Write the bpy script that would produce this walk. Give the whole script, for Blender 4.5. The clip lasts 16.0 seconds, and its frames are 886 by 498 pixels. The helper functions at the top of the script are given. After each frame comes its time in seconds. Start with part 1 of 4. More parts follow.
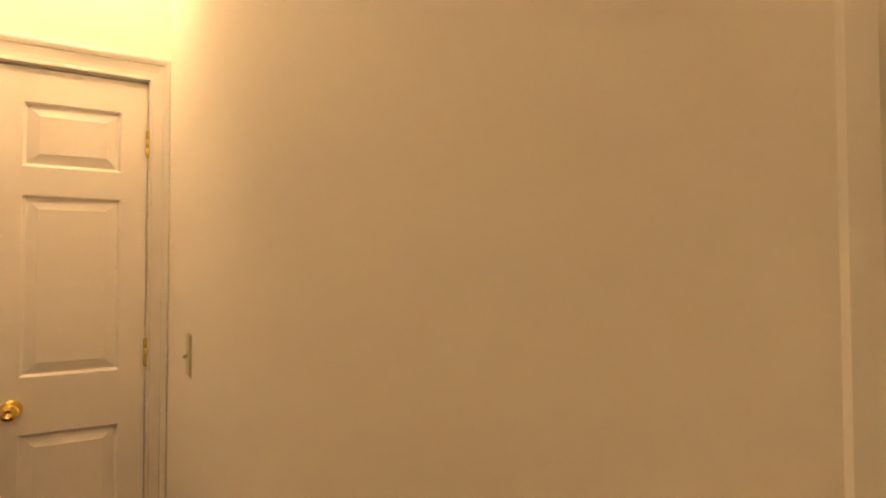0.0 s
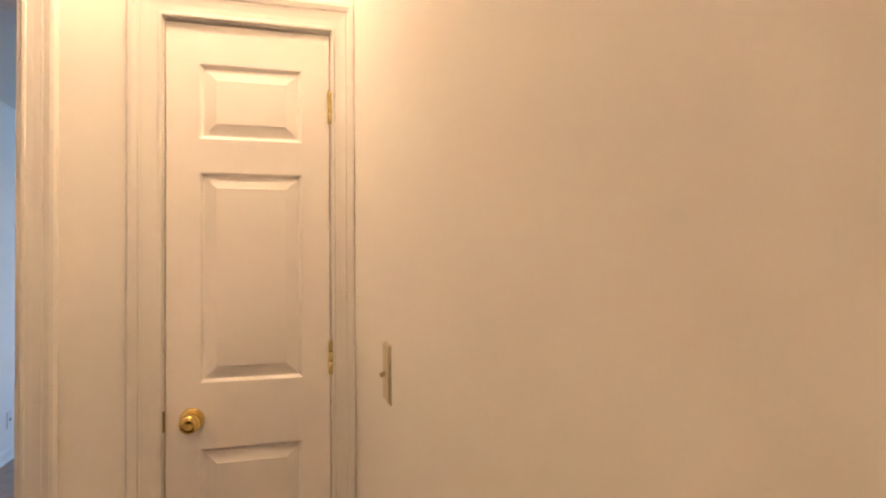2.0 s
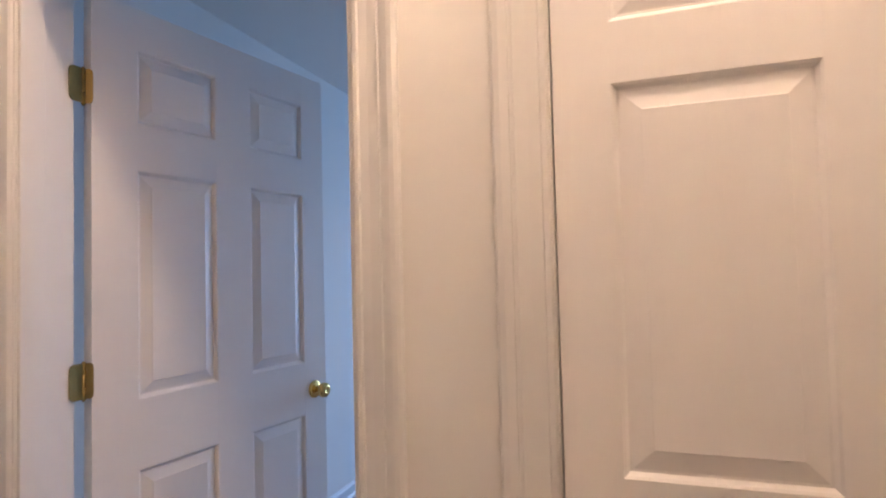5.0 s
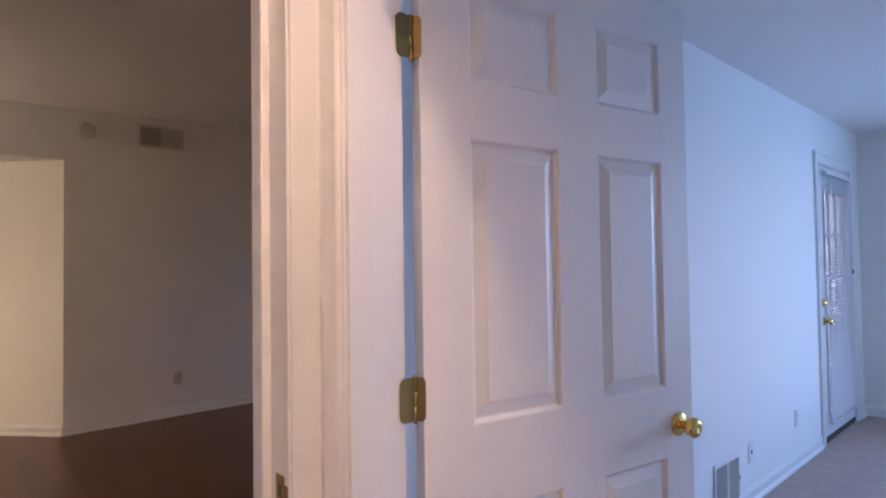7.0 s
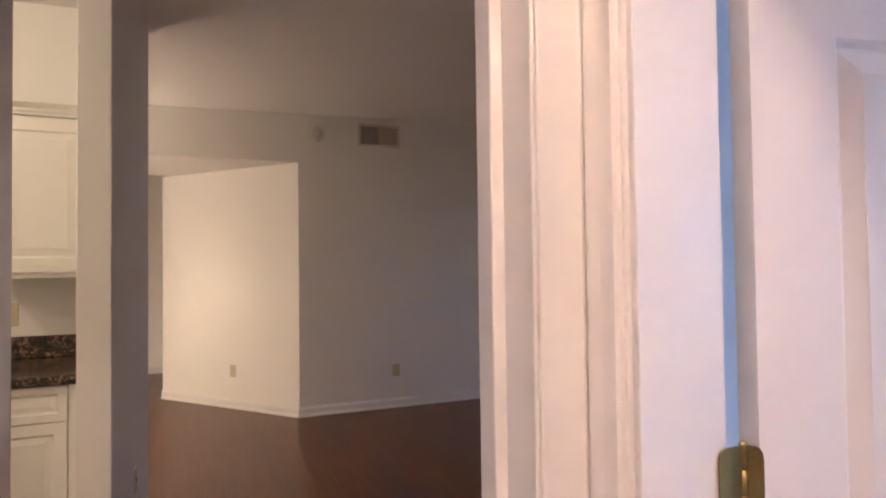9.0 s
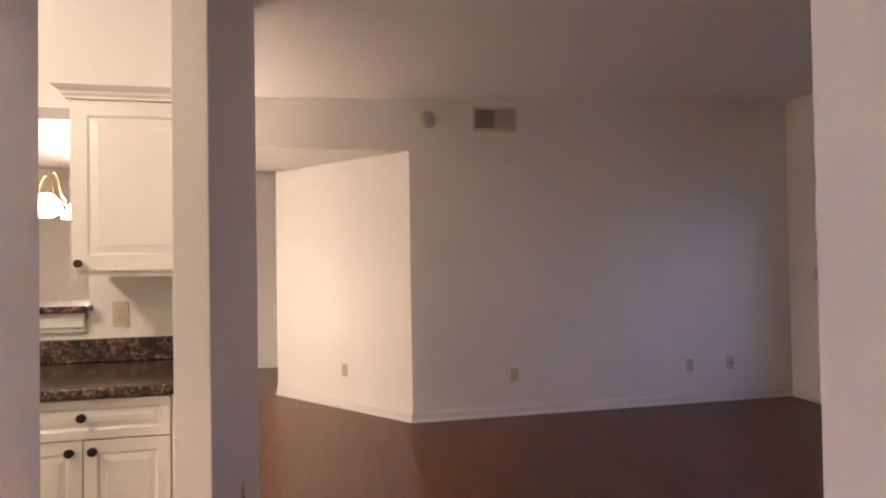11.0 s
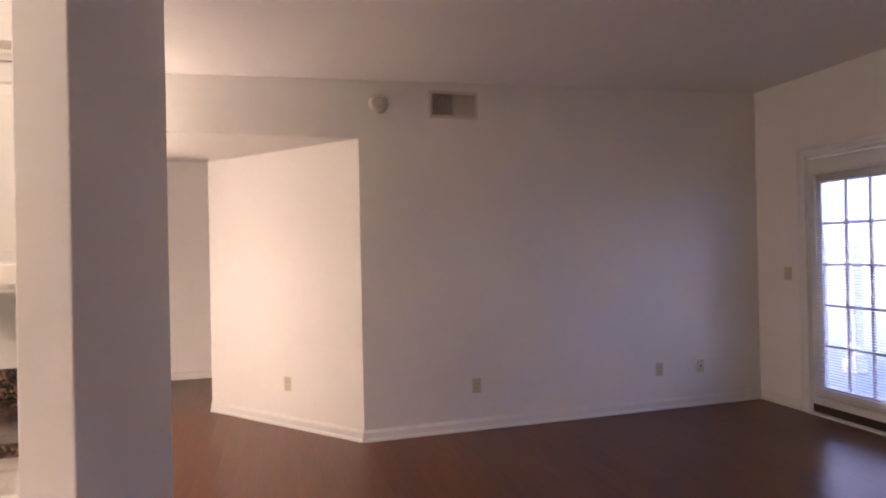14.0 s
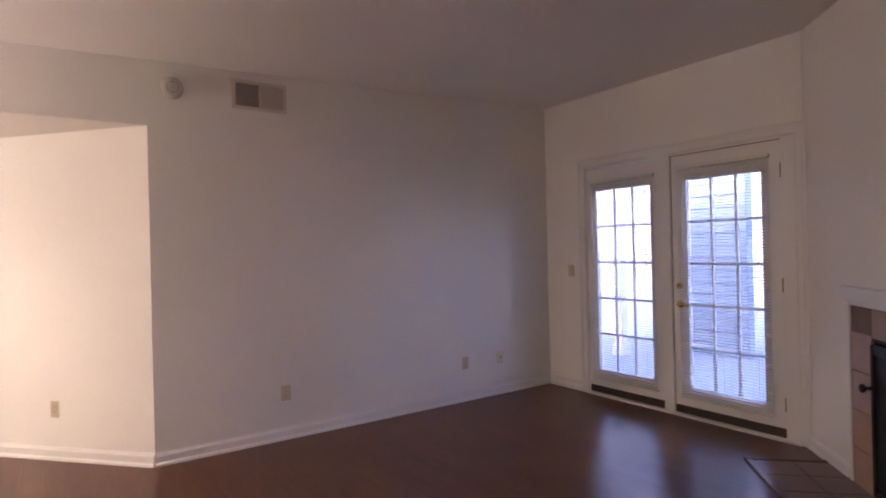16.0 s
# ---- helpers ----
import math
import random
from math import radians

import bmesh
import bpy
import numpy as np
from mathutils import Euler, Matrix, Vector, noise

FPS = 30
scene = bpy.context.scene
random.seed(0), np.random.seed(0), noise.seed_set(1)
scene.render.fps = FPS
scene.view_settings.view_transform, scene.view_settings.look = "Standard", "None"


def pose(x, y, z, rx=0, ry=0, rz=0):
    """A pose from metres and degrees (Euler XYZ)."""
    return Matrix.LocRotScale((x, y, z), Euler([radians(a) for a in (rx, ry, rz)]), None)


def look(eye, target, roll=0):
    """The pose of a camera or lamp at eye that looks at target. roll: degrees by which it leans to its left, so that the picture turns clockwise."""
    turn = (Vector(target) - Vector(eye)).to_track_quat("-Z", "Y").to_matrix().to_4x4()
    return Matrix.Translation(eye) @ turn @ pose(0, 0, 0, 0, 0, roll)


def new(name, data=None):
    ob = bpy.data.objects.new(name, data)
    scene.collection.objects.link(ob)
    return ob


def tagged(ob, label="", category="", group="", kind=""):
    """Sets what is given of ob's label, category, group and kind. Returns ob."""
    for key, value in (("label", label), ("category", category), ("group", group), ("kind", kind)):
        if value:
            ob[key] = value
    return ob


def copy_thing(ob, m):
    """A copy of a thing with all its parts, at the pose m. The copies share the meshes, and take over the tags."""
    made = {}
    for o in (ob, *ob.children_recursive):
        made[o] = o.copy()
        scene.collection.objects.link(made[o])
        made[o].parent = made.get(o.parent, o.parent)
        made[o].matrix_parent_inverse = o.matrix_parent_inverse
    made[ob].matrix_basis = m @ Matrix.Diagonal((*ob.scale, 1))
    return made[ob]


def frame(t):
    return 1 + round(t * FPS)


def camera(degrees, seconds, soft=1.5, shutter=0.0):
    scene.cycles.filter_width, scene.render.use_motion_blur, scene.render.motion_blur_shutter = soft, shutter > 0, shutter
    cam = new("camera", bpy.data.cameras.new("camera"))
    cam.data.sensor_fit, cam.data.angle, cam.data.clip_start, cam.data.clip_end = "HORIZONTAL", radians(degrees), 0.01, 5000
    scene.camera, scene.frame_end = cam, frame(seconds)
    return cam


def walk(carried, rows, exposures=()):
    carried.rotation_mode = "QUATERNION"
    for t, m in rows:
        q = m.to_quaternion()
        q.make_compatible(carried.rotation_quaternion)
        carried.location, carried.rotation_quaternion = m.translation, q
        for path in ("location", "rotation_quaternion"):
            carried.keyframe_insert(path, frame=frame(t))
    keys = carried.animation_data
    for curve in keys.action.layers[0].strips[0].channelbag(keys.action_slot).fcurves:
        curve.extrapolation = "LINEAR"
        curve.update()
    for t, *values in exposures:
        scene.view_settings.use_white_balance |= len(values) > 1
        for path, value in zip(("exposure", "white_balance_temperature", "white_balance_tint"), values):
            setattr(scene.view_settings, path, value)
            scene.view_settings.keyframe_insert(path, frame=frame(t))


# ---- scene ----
cam = camera(76.1, 16.0, soft=2.0)
PATH = [
    (0, (-0.21, -2.273, 1.386), (0.824, -0.562, 1.441), -0.1),
    (0.5, (-0.22, -2.148, 1.39), (0.692, -0.368, 1.429), -0.1),
    (1, (-0.215, -2.031, 1.396), (0.574, -0.193, 1.423), -0.2),
    (1.5, (-0.203, -1.881, 1.378), (0.469, 0.003, 1.408), -0.3),
    (2, (-0.189, -1.711, 1.368), (0.335, 0.219, 1.4), -0.4),
    (2.5, (-0.19, -1.583, 1.361), (0.157, 0.386, 1.399), -0.5),
    (3, (-0.194, -1.419, 1.353), (-0.069, 0.576, 1.4), -0.6),
    (3.2, (-0.201, -1.351, 1.349), (-0.173, 0.649, 1.405), -0.5),
    (5.3, (-0.433, -0.825, 1.338), (-1.217, 1.013, 1.412), -1.4),
    (5.5, (-0.447, -0.785, 1.339), (-1.34, 1.003, 1.41), -1.3),
    (6, (-0.525, -0.677, 1.341), (-1.692, 0.947, 1.402), -0.9),
    (6.5, (-0.685, -0.595, 1.357), (-2.042, 0.874, 1.409), -0.9),
    (7, (-0.81, -0.563, 1.357), (-2.298, 0.772, 1.41), -0.8),
    (7.5, (-0.908, -0.532, 1.359), (-2.505, 0.672, 1.41), -0.9),
    (8, (-1.022, -0.488, 1.355), (-2.722, 0.564, 1.402), -0.9),
    (8.5, (-1.127, -0.433, 1.351), (-2.919, 0.454, 1.396), -0.9),
    (9, (-1.203, -0.418, 1.352), (-3.065, 0.311, 1.399), -0.7),
    (9.5, (-1.306, -0.389, 1.341), (-3.220, 0.187, 1.390), -0.9),
    (11.8, (-1.877, -0.41, 1.377), (-3.843, -0.043, 1.405), -0.9),
    (12, (-1.924, -0.405, 1.381), (-3.889, -0.034, 1.408), -1.0),
    (12.5, (-1.974, -0.37, 1.387), (-3.939, 0.001, 1.407), -1.0),
    (13, (-2.027, -0.345, 1.401), (-3.989, 0.043, 1.413), -1.1),
    (13.5, (-2.095, -0.338, 1.411), (-4.045, 0.109, 1.418), -1.2),
    (14, (-2.129, -0.331, 1.404), (-4.054, 0.211, 1.413), -1.2),
    (14.5, (-2.154, -0.32, 1.413), (-4.039, 0.349, 1.414), -1.3),
    (15, (-2.161, -0.298, 1.406), (-3.985, 0.523, 1.407), -1.3),
    (15.5, (-2.178, -0.293, 1.416), (-3.92, 0.689, 1.41), -1.3),
    (16, (-2.168, -0.292, 1.394), (-3.819, 0.836, 1.394), -1.4),
]
EXPOSURES = [(0.0, 2.76, 11800, 33), (0.5, 3.04, 9900, 34), (1.5, 3.18, 8300, 35), (3.0, 2.97, 7150, 37), (5.5, 3.18, 6500, 40), (6.5, 3.36, 6450, 45), (7.5, 3.36, 6500, 50),
             (8.5, 3.6, 6450, 48), (9.5, 3.84, 6350, 47), (12.0, 4.2, 6230, 54), (16.0, 4.2, 6030, 55)]
SKY, SUN = 0.15, 0.6
HALL_LAMP = (-0.47, -0.38, 2.80)
HALL_H = 2.92
HALL, HALL_BACK, KITCHEN, DINING, BEDROOM = 3.95, 0.8, 2.75, 0.82, 7.3
walk(cam, [(t, look(eye, target, roll)) for t, eye, target, roll in PATH], EXPOSURES)

# ---- world and large lights ----
world = bpy.data.worlds.new("world")
scene.world = world
world.use_nodes = True
wn = world.node_tree.nodes
sky = wn.new("ShaderNodeTexSky")
sky.sky_type, sky.sun_disc = "NISHITA", False
sky.sun_elevation, sky.sun_rotation = radians(22), radians(200)
sky.dust_density, sky.ozone_density = 1.2, 1.8
wn["Background"].inputs["Strength"].default_value = SKY
world.node_tree.links.new(sky.outputs["Color"], wn["Background"].inputs["Color"])


def lamp(name, kind, place, power, colour, size=0.1, target=None, size_y=None):
    data = bpy.data.lights.new(name, kind)
    data.energy, data.color = power, colour
    ob = new(name, data)
    if kind == "AREA":
        data.shape, data.size, data.size_y = "RECTANGLE", size, size_y or size
    elif kind == "SUN":
        data.angle = size
    else:
        data.shadow_soft_size = size
    ob.matrix_world = look(place, target) if target else Matrix.Translation(place)
    return ob


lamp("sun", "SUN", (0, 0, 20), SUN, (1.0, 0.95, 0.88), radians(12), (0.3 * -20 * 0.93, 0.93 * 17.5, 12.5))
lamp("bedroom_window_daylight", "AREA", (0.55, 5.49, 1.45), BEDROOM, (0.17, 0.52, 0.96), 1.6, (0.55, 3.0, 1.40), 1.3)
lamp("hall_bulb", "POINT", HALL_LAMP, HALL, (1.0, 0.837, 0.57), 0.07)
# Fill light added to even out the hall wall; no known lamp there.
lamp("hall_back_fill", "POINT", (-0.75, -2.95, 2.80), HALL_BACK, (1.0, 0.837, 0.57), 0.07)
lamp("kitchen_bulb", "POINT", (-3.1, -2.3, 2.42), KITCHEN, (0.96, 0.94, 0.59), 0.12)

# ---- materials ----


def material(name, base, rough=0.5, metal=0.0, vary=0.06, scale=6.0, fine=90.0, bump=0.05, spec=0.5, stretch=(1, 1, 1)):
    """A painted or plain surface: two scales of noise in tone and roughness, fine relief."""
    m = bpy.data.materials.new(name)
    m.use_nodes = True
    n, l = m.node_tree.nodes, m.node_tree.links
    b = n["Principled BSDF"]
    b.inputs["Metallic"].default_value = metal
    b.inputs["Specular IOR Level"].default_value = spec
    co = n.new("ShaderNodeTexCoord")
    mp = n.new("ShaderNodeMapping")
    mp.inputs["Scale"].default_value = stretch
    l.new(co.outputs["Object"], mp.inputs["Vector"])
    big, small = n.new("ShaderNodeTexNoise"), n.new("ShaderNodeTexNoise")
    for t, s, d in ((big, scale, 3.0), (small, fine, 4.0)):
        t.inputs["Scale"].default_value, t.inputs["Detail"].default_value = s, d
        l.new(mp.outputs["Vector"], t.inputs["Vector"])
    mix = n.new("ShaderNodeMix")
    mix.data_type = "RGBA"
    lo = [max(0.0, c * (1 - vary)) for c in base]
    hi = [min(1.0, c * (1 + vary)) for c in base]
    mix.inputs["A"].default_value, mix.inputs["B"].default_value = (*lo, 1), (*hi, 1)
    add = n.new("ShaderNodeMath")
    add.operation = "MULTIPLY_ADD"
    add.inputs[1].default_value = 0.35
    l.new(small.outputs["Fac"], add.inputs[0])
    half = n.new("ShaderNodeMath")
    half.operation, half.inputs[1].default_value = "MULTIPLY", 0.65
    l.new(big.outputs["Fac"], half.inputs[0])
    l.new(half.outputs[0], add.inputs[2])
    l.new(add.outputs[0], mix.inputs["Factor"])
    l.new(mix.outputs["Result"], b.inputs["Base Color"])
    r = n.new("ShaderNodeMapRange")
    r.inputs["To Min"].default_value, r.inputs["To Max"].default_value = max(0.02, rough - 0.08), min(1, rough + 0.08)
    l.new(big.outputs["Fac"], r.inputs["Value"])
    l.new(r.outputs["Result"], b.inputs["Roughness"])
    if bump:
        bp = n.new("ShaderNodeBump")
        bp.inputs["Strength"].default_value, bp.inputs["Distance"].default_value = bump, 0.002
        l.new(small.outputs["Fac"], bp.inputs["Height"])
        l.new(bp.outputs["Normal"], b.inputs["Normal"])
    return m


def glass_material():
    m = bpy.data.materials.new("window glass")
    m.use_nodes = True
    b = m.node_tree.nodes["Principled BSDF"]
    b.inputs["Base Color"].default_value = (0.97, 0.98, 1, 1)
    b.inputs["Roughness"].default_value, b.inputs["Transmission Weight"].default_value = 0.01, 1.0
    b.inputs["IOR"].default_value = 1.45
    return m


def glow_material(name, colour, strength):
    m = bpy.data.materials.new(name)
    m.use_nodes = True
    b = m.node_tree.nodes["Principled BSDF"]
    b.inputs["Base Color"].default_value = (0.9, 0.88, 0.82, 1)
    b.inputs["Emission Color"].default_value, b.inputs["Emission Strength"].default_value = (*colour, 1), strength
    return m


def wood_material(name, dark, light, rough):
    """Dark stained laminate: each board has a tone of its own, over soft wide blotches."""
    m = bpy.data.materials.new(name)
    m.use_nodes = True
    n, l = m.node_tree.nodes, m.node_tree.links
    b = n["Principled BSDF"]
    geo, info = n.new("ShaderNodeNewGeometry"), n.new("ShaderNodeObjectInfo")
    both = n.new("ShaderNodeMath")
    both.operation = "ADD"
    l.new(geo.outputs["Random Per Island"], both.inputs[0])
    l.new(info.outputs["Random"], both.inputs[1])
    own = n.new("ShaderNodeMath")
    own.operation = "FRACT"
    l.new(both.outputs[0], own.inputs[0])
    shift = n.new("ShaderNodeCombineXYZ")
    l.new(own.outputs[0], shift.inputs["Z"])
    place = n.new("ShaderNodeVectorMath")
    place.operation = "MULTIPLY_ADD"
    place.inputs[1].default_value = (7.0, 7.0, 7.0)
    l.new(shift.outputs[0], place.inputs[0])
    l.new(geo.outputs["Position"], place.inputs[2])
    waves = []
    for stretch, scale, detail, source in (((1.0, 3.0, 1.0), 0.9, 1.0, geo.outputs["Position"]), ((1.0, 9.0, 1.0), 3.2, 4.0, place.outputs[0]), ((1.0, 12.0, 1.0), 9.0, 2.0, place.outputs[0])):
        mp, wave = n.new("ShaderNodeMapping"), n.new("ShaderNodeTexNoise")
        mp.inputs["Scale"].default_value = stretch
        wave.inputs["Scale"].default_value, wave.inputs["Detail"].default_value = scale, detail
        l.new(source, mp.inputs["Vector"])
        l.new(mp.outputs["Vector"], wave.inputs["Vector"])
        waves.append(wave)
    tone = own.outputs[0]
    for weight, source in ((0.10, None), (0.30, waves[0]), (0.42, waves[1]), (0.08, waves[2])):
        step = n.new("ShaderNodeMath")
        step.operation, step.inputs[1].default_value, step.inputs[2].default_value = "MULTIPLY_ADD", weight, -0.06
        l.new(source.outputs["Fac"] if source else own.outputs[0], step.inputs[0])
        if source:
            l.new(tone, step.inputs[2])
        tone = step.outputs[0]
    ramp = n.new("ShaderNodeValToRGB")
    ramp.color_ramp.elements[0].position, ramp.color_ramp.elements[0].color = 0.3, (*dark, 1)
    ramp.color_ramp.elements[1].position, ramp.color_ramp.elements[1].color = 0.9, (*light, 1)
    l.new(tone, ramp.inputs["Fac"])
    l.new(ramp.outputs["Color"], b.inputs["Base Color"])
    b.inputs["Roughness"].default_value = rough
    b.inputs["Specular IOR Level"].default_value = 0.32
    return m


def granite_material():
    m = bpy.data.materials.new("speckled granite")
    m.use_nodes = True
    n, l = m.node_tree.nodes, m.node_tree.links
    b = n["Principled BSDF"]
    co = n.new("ShaderNodeTexCoord")
    vo, no = n.new("ShaderNodeTexVoronoi"), n.new("ShaderNodeTexNoise")
    vo.inputs["Scale"].default_value, no.inputs["Scale"].default_value, no.inputs["Detail"].default_value = 125, 30, 8
    l.new(co.outputs["Object"], vo.inputs["Vector"])
    l.new(co.outputs["Object"], no.inputs["Vector"])
    add = n.new("ShaderNodeMath")
    add.operation, add.inputs[1].default_value = "MULTIPLY_ADD", 0.45
    l.new(vo.outputs["Color"], add.inputs[0])
    l.new(no.outputs["Fac"], add.inputs[2])
    sub = n.new("ShaderNodeMath")
    sub.operation, sub.inputs[1].default_value = "SUBTRACT", 0.27
    l.new(add.outputs[0], sub.inputs[0])
    ramp = n.new("ShaderNodeValToRGB")
    e = ramp.color_ramp.elements
    e[0].position, e[0].color = 0.28, (0.020, 0.015, 0.012, 1)
    e[1].position, e[1].color = 0.90, (0.40, 0.27, 0.17, 1)
    for p, c in ((0.48, (0.05, 0.036, 0.026, 1)), (0.62, (0.21, 0.115, 0.07, 1))):
        x = e.new(p)
        x.color = c
    l.new(sub.outputs[0], ramp.inputs["Fac"])
    l.new(ramp.outputs["Color"], b.inputs["Base Color"])
    b.inputs["Roughness"].default_value = 0.14
    return m


PAINT = material("wall paint", (0.83, 0.805, 0.755), 0.72, vary=0.035, scale=1.4, fine=300, bump=0.05)
TRIM = material("trim paint", (0.77, 0.755, 0.72), 0.36, vary=0.025, scale=3, fine=60, bump=0.02)
DOORPAINT = material("door paint", (0.85, 0.82, 0.785), 0.40, vary=0.03, scale=4, fine=120, bump=0.05, stretch=(1, 1, 0.15))
CEILING = material("ceiling paint", (0.82, 0.795, 0.75), 0.9, vary=0.04, scale=1.1, fine=140, bump=0.25)
CABINET = material("cabinet lacquer", (0.83, 0.80, 0.73), 0.33, vary=0.02, scale=3, fine=40, bump=0.0)
BRASS = material("polished brass", (0.80, 0.56, 0.19), 0.2, metal=1.0, vary=0.12, scale=30, fine=200, bump=0.02)
OLDBRASS = material("tarnished brass", (0.33, 0.235, 0.085), 0.42, metal=1.0, vary=0.3, scale=40, fine=220, bump=0.15)
HINGEBRASS = material("worn brass", (0.50, 0.39, 0.15), 0.36, metal=1.0, vary=0.2, scale=40, fine=220, bump=0.1)
GAPSHADE = material("door gap shade", (0.07, 0.05, 0.035), 0.9, vary=0.2)
ALMOND = material("almond plastic", (0.60, 0.52, 0.36), 0.38, vary=0.03, bump=0.0)
WHITEPLASTIC = material("white plastic", (0.78, 0.75, 0.70), 0.42, vary=0.03, bump=0.0)
AGEDPLASTIC = material("aged plastic", (0.56, 0.52, 0.46), 0.5, vary=0.06, bump=0.02)
# Dark plastic, and the painted shade of slots and holes that have no depth.
SOCKET = material("slot shade and dark plastic", (0.10, 0.08, 0.05), 0.6, vary=0.1)
VENTMETAL = material("enamelled grille", (0.66, 0.60, 0.52), 0.45, vary=0.05, bump=0.03)
DUCTSHADE = material("duct shade", (0.05, 0.045, 0.04), 0.8, vary=0.1)
BRONZE = material("dark bronze", (0.05, 0.035, 0.028), 0.34, metal=0.8, vary=0.25, scale=60)
BLIND = material("blind slat", (0.70, 0.69, 0.66), 0.5, vary=0.03, bump=0.0)
GLASS = glass_material()
GRANITE = granite_material()
FLOORWOOD = wood_material("dark laminate", (0.095, 0.034, 0.015), (0.215, 0.080, 0.032), 0.285)
UNDERLAY = material("floor joint", (0.02, 0.008, 0.005), 0.7, vary=0.1)
CARPET = material("cut pile carpet", (0.50, 0.36, 0.30), 0.98, vary=0.3, scale=14, fine=420, bump=1.0, spec=0.1)
HEARTHTILE = material("dark hearth tile", (0.15, 0.085, 0.06), 0.35, vary=0.25, scale=9, fine=70, bump=0.1)
TILE = material("surround tile", (0.40, 0.26, 0.18), 0.42, vary=0.28, scale=9, fine=70, bump=0.12)
GROUT = material("tile grout", (0.20, 0.14, 0.10), 0.9, vary=0.15)
SOOT = material("black metal", (0.018, 0.017, 0.018), 0.5, metal=0.3, vary=0.3, scale=12)
SEAL = material("brown weather strip", (0.045, 0.028, 0.02), 0.6, vary=0.2)
CONCRETE = material("patio concrete", (0.26, 0.30, 0.30), 0.9, vary=0.12, scale=2.5, fine=80, bump=0.3)
SIDING = material("lap siding", (0.125, 0.185, 0.215), 0.6, vary=0.06, scale=4)
PALESIDING = material("pale lap siding", (0.12, 0.165, 0.185), 0.6, vary=0.06, scale=4)
GRASS = material("grass", (0.06, 0.10, 0.03), 0.95, vary=0.5, scale=1.5, fine=40, bump=1.0)
BULB = glow_material("lit glass shade", (1.0, 0.95, 0.60), 2.5)
DOME = glow_material("lit ceiling glass", (1.0, 0.78, 0.46), 4.0)

# ---- building helpers ----


def box(bm, x0, x1, y0, y1, z0, z1):
    v = [bm.verts.new((x, y, z)) for x in (x0, x1) for y in (y0, y1) for z in (z0, z1)]
    for f in ((0, 1, 3, 2), (4, 6, 7, 5), (0, 4, 5, 1), (2, 3, 7, 6), (0, 2, 6, 4), (1, 5, 7, 3)):
        bm.faces.new([v[i] for i in f])
    return v


def boxes(*dims):
    bm = bmesh.new()
    for d in dims:
        box(bm, *d)
    return bm


def soft(bm, width=0.003, segments=2):
    bmesh.ops.bevel(bm, geom=bm.edges[:], offset=width, segments=segments, profile=0.5, affect="EDGES")
    return bm


def lathe(profile, steps=24, axis="z"):
    """A turned shape from (radius, height) pairs."""
    bm = bmesh.new()
    rings = []
    for r, h in profile:
        ring = []
        for k in range(steps):
            a = 2 * math.pi * k / steps
            c, s = r * math.cos(a), r * math.sin(a)
            ring.append(bm.verts.new({"z": (c, s, h), "y": (c, h, s), "x": (h, c, s)}[axis]))
        rings.append(ring)
    for a, b in zip(rings, rings[1:]):
        for k in range(steps):
            bm.faces.new((a[k], a[(k + 1) % steps], b[(k + 1) % steps], b[k]))
    for ring in (rings[0], rings[-1]):
        bm.faces.new(ring)
    bmesh.ops.recalc_face_normals(bm, faces=bm.faces[:])
    return bm


def mesh_of(name, bm, mat, smooth=False):
    bmesh.ops.recalc_face_normals(bm, faces=bm.faces[:])
    me = bpy.data.meshes.new(name)
    bm.to_mesh(me)
    bm.free()
    me.materials.append(mat)
    if smooth:
        for p in me.polygons:
            p.use_smooth = True
    return me


def part(name, bm, mat, parent, label="", at=None, smooth=False):
    ob = new(name, mesh_of(name, bm, mat, smooth))
    ob.parent = parent
    if at is not None:
        ob.matrix_basis = at
    if label:
        ob["label"] = label
    return ob


def repeat(name, mesh, parent, at):
    ob = new(name, mesh)
    ob.parent = parent
    ob.matrix_basis = at
    return ob


def thing(name, at, label, category, group="", kind=""):
    ob = new(name)
    ob.empty_display_size = 0.1
    ob.matrix_basis = at
    return tagged(ob, label, category, group, kind)


def structure(name, bm, mat, label, category="wall", smooth=False):
    return tagged(new(name, mesh_of(name, bm, mat, smooth)), label, category, kind="structure")


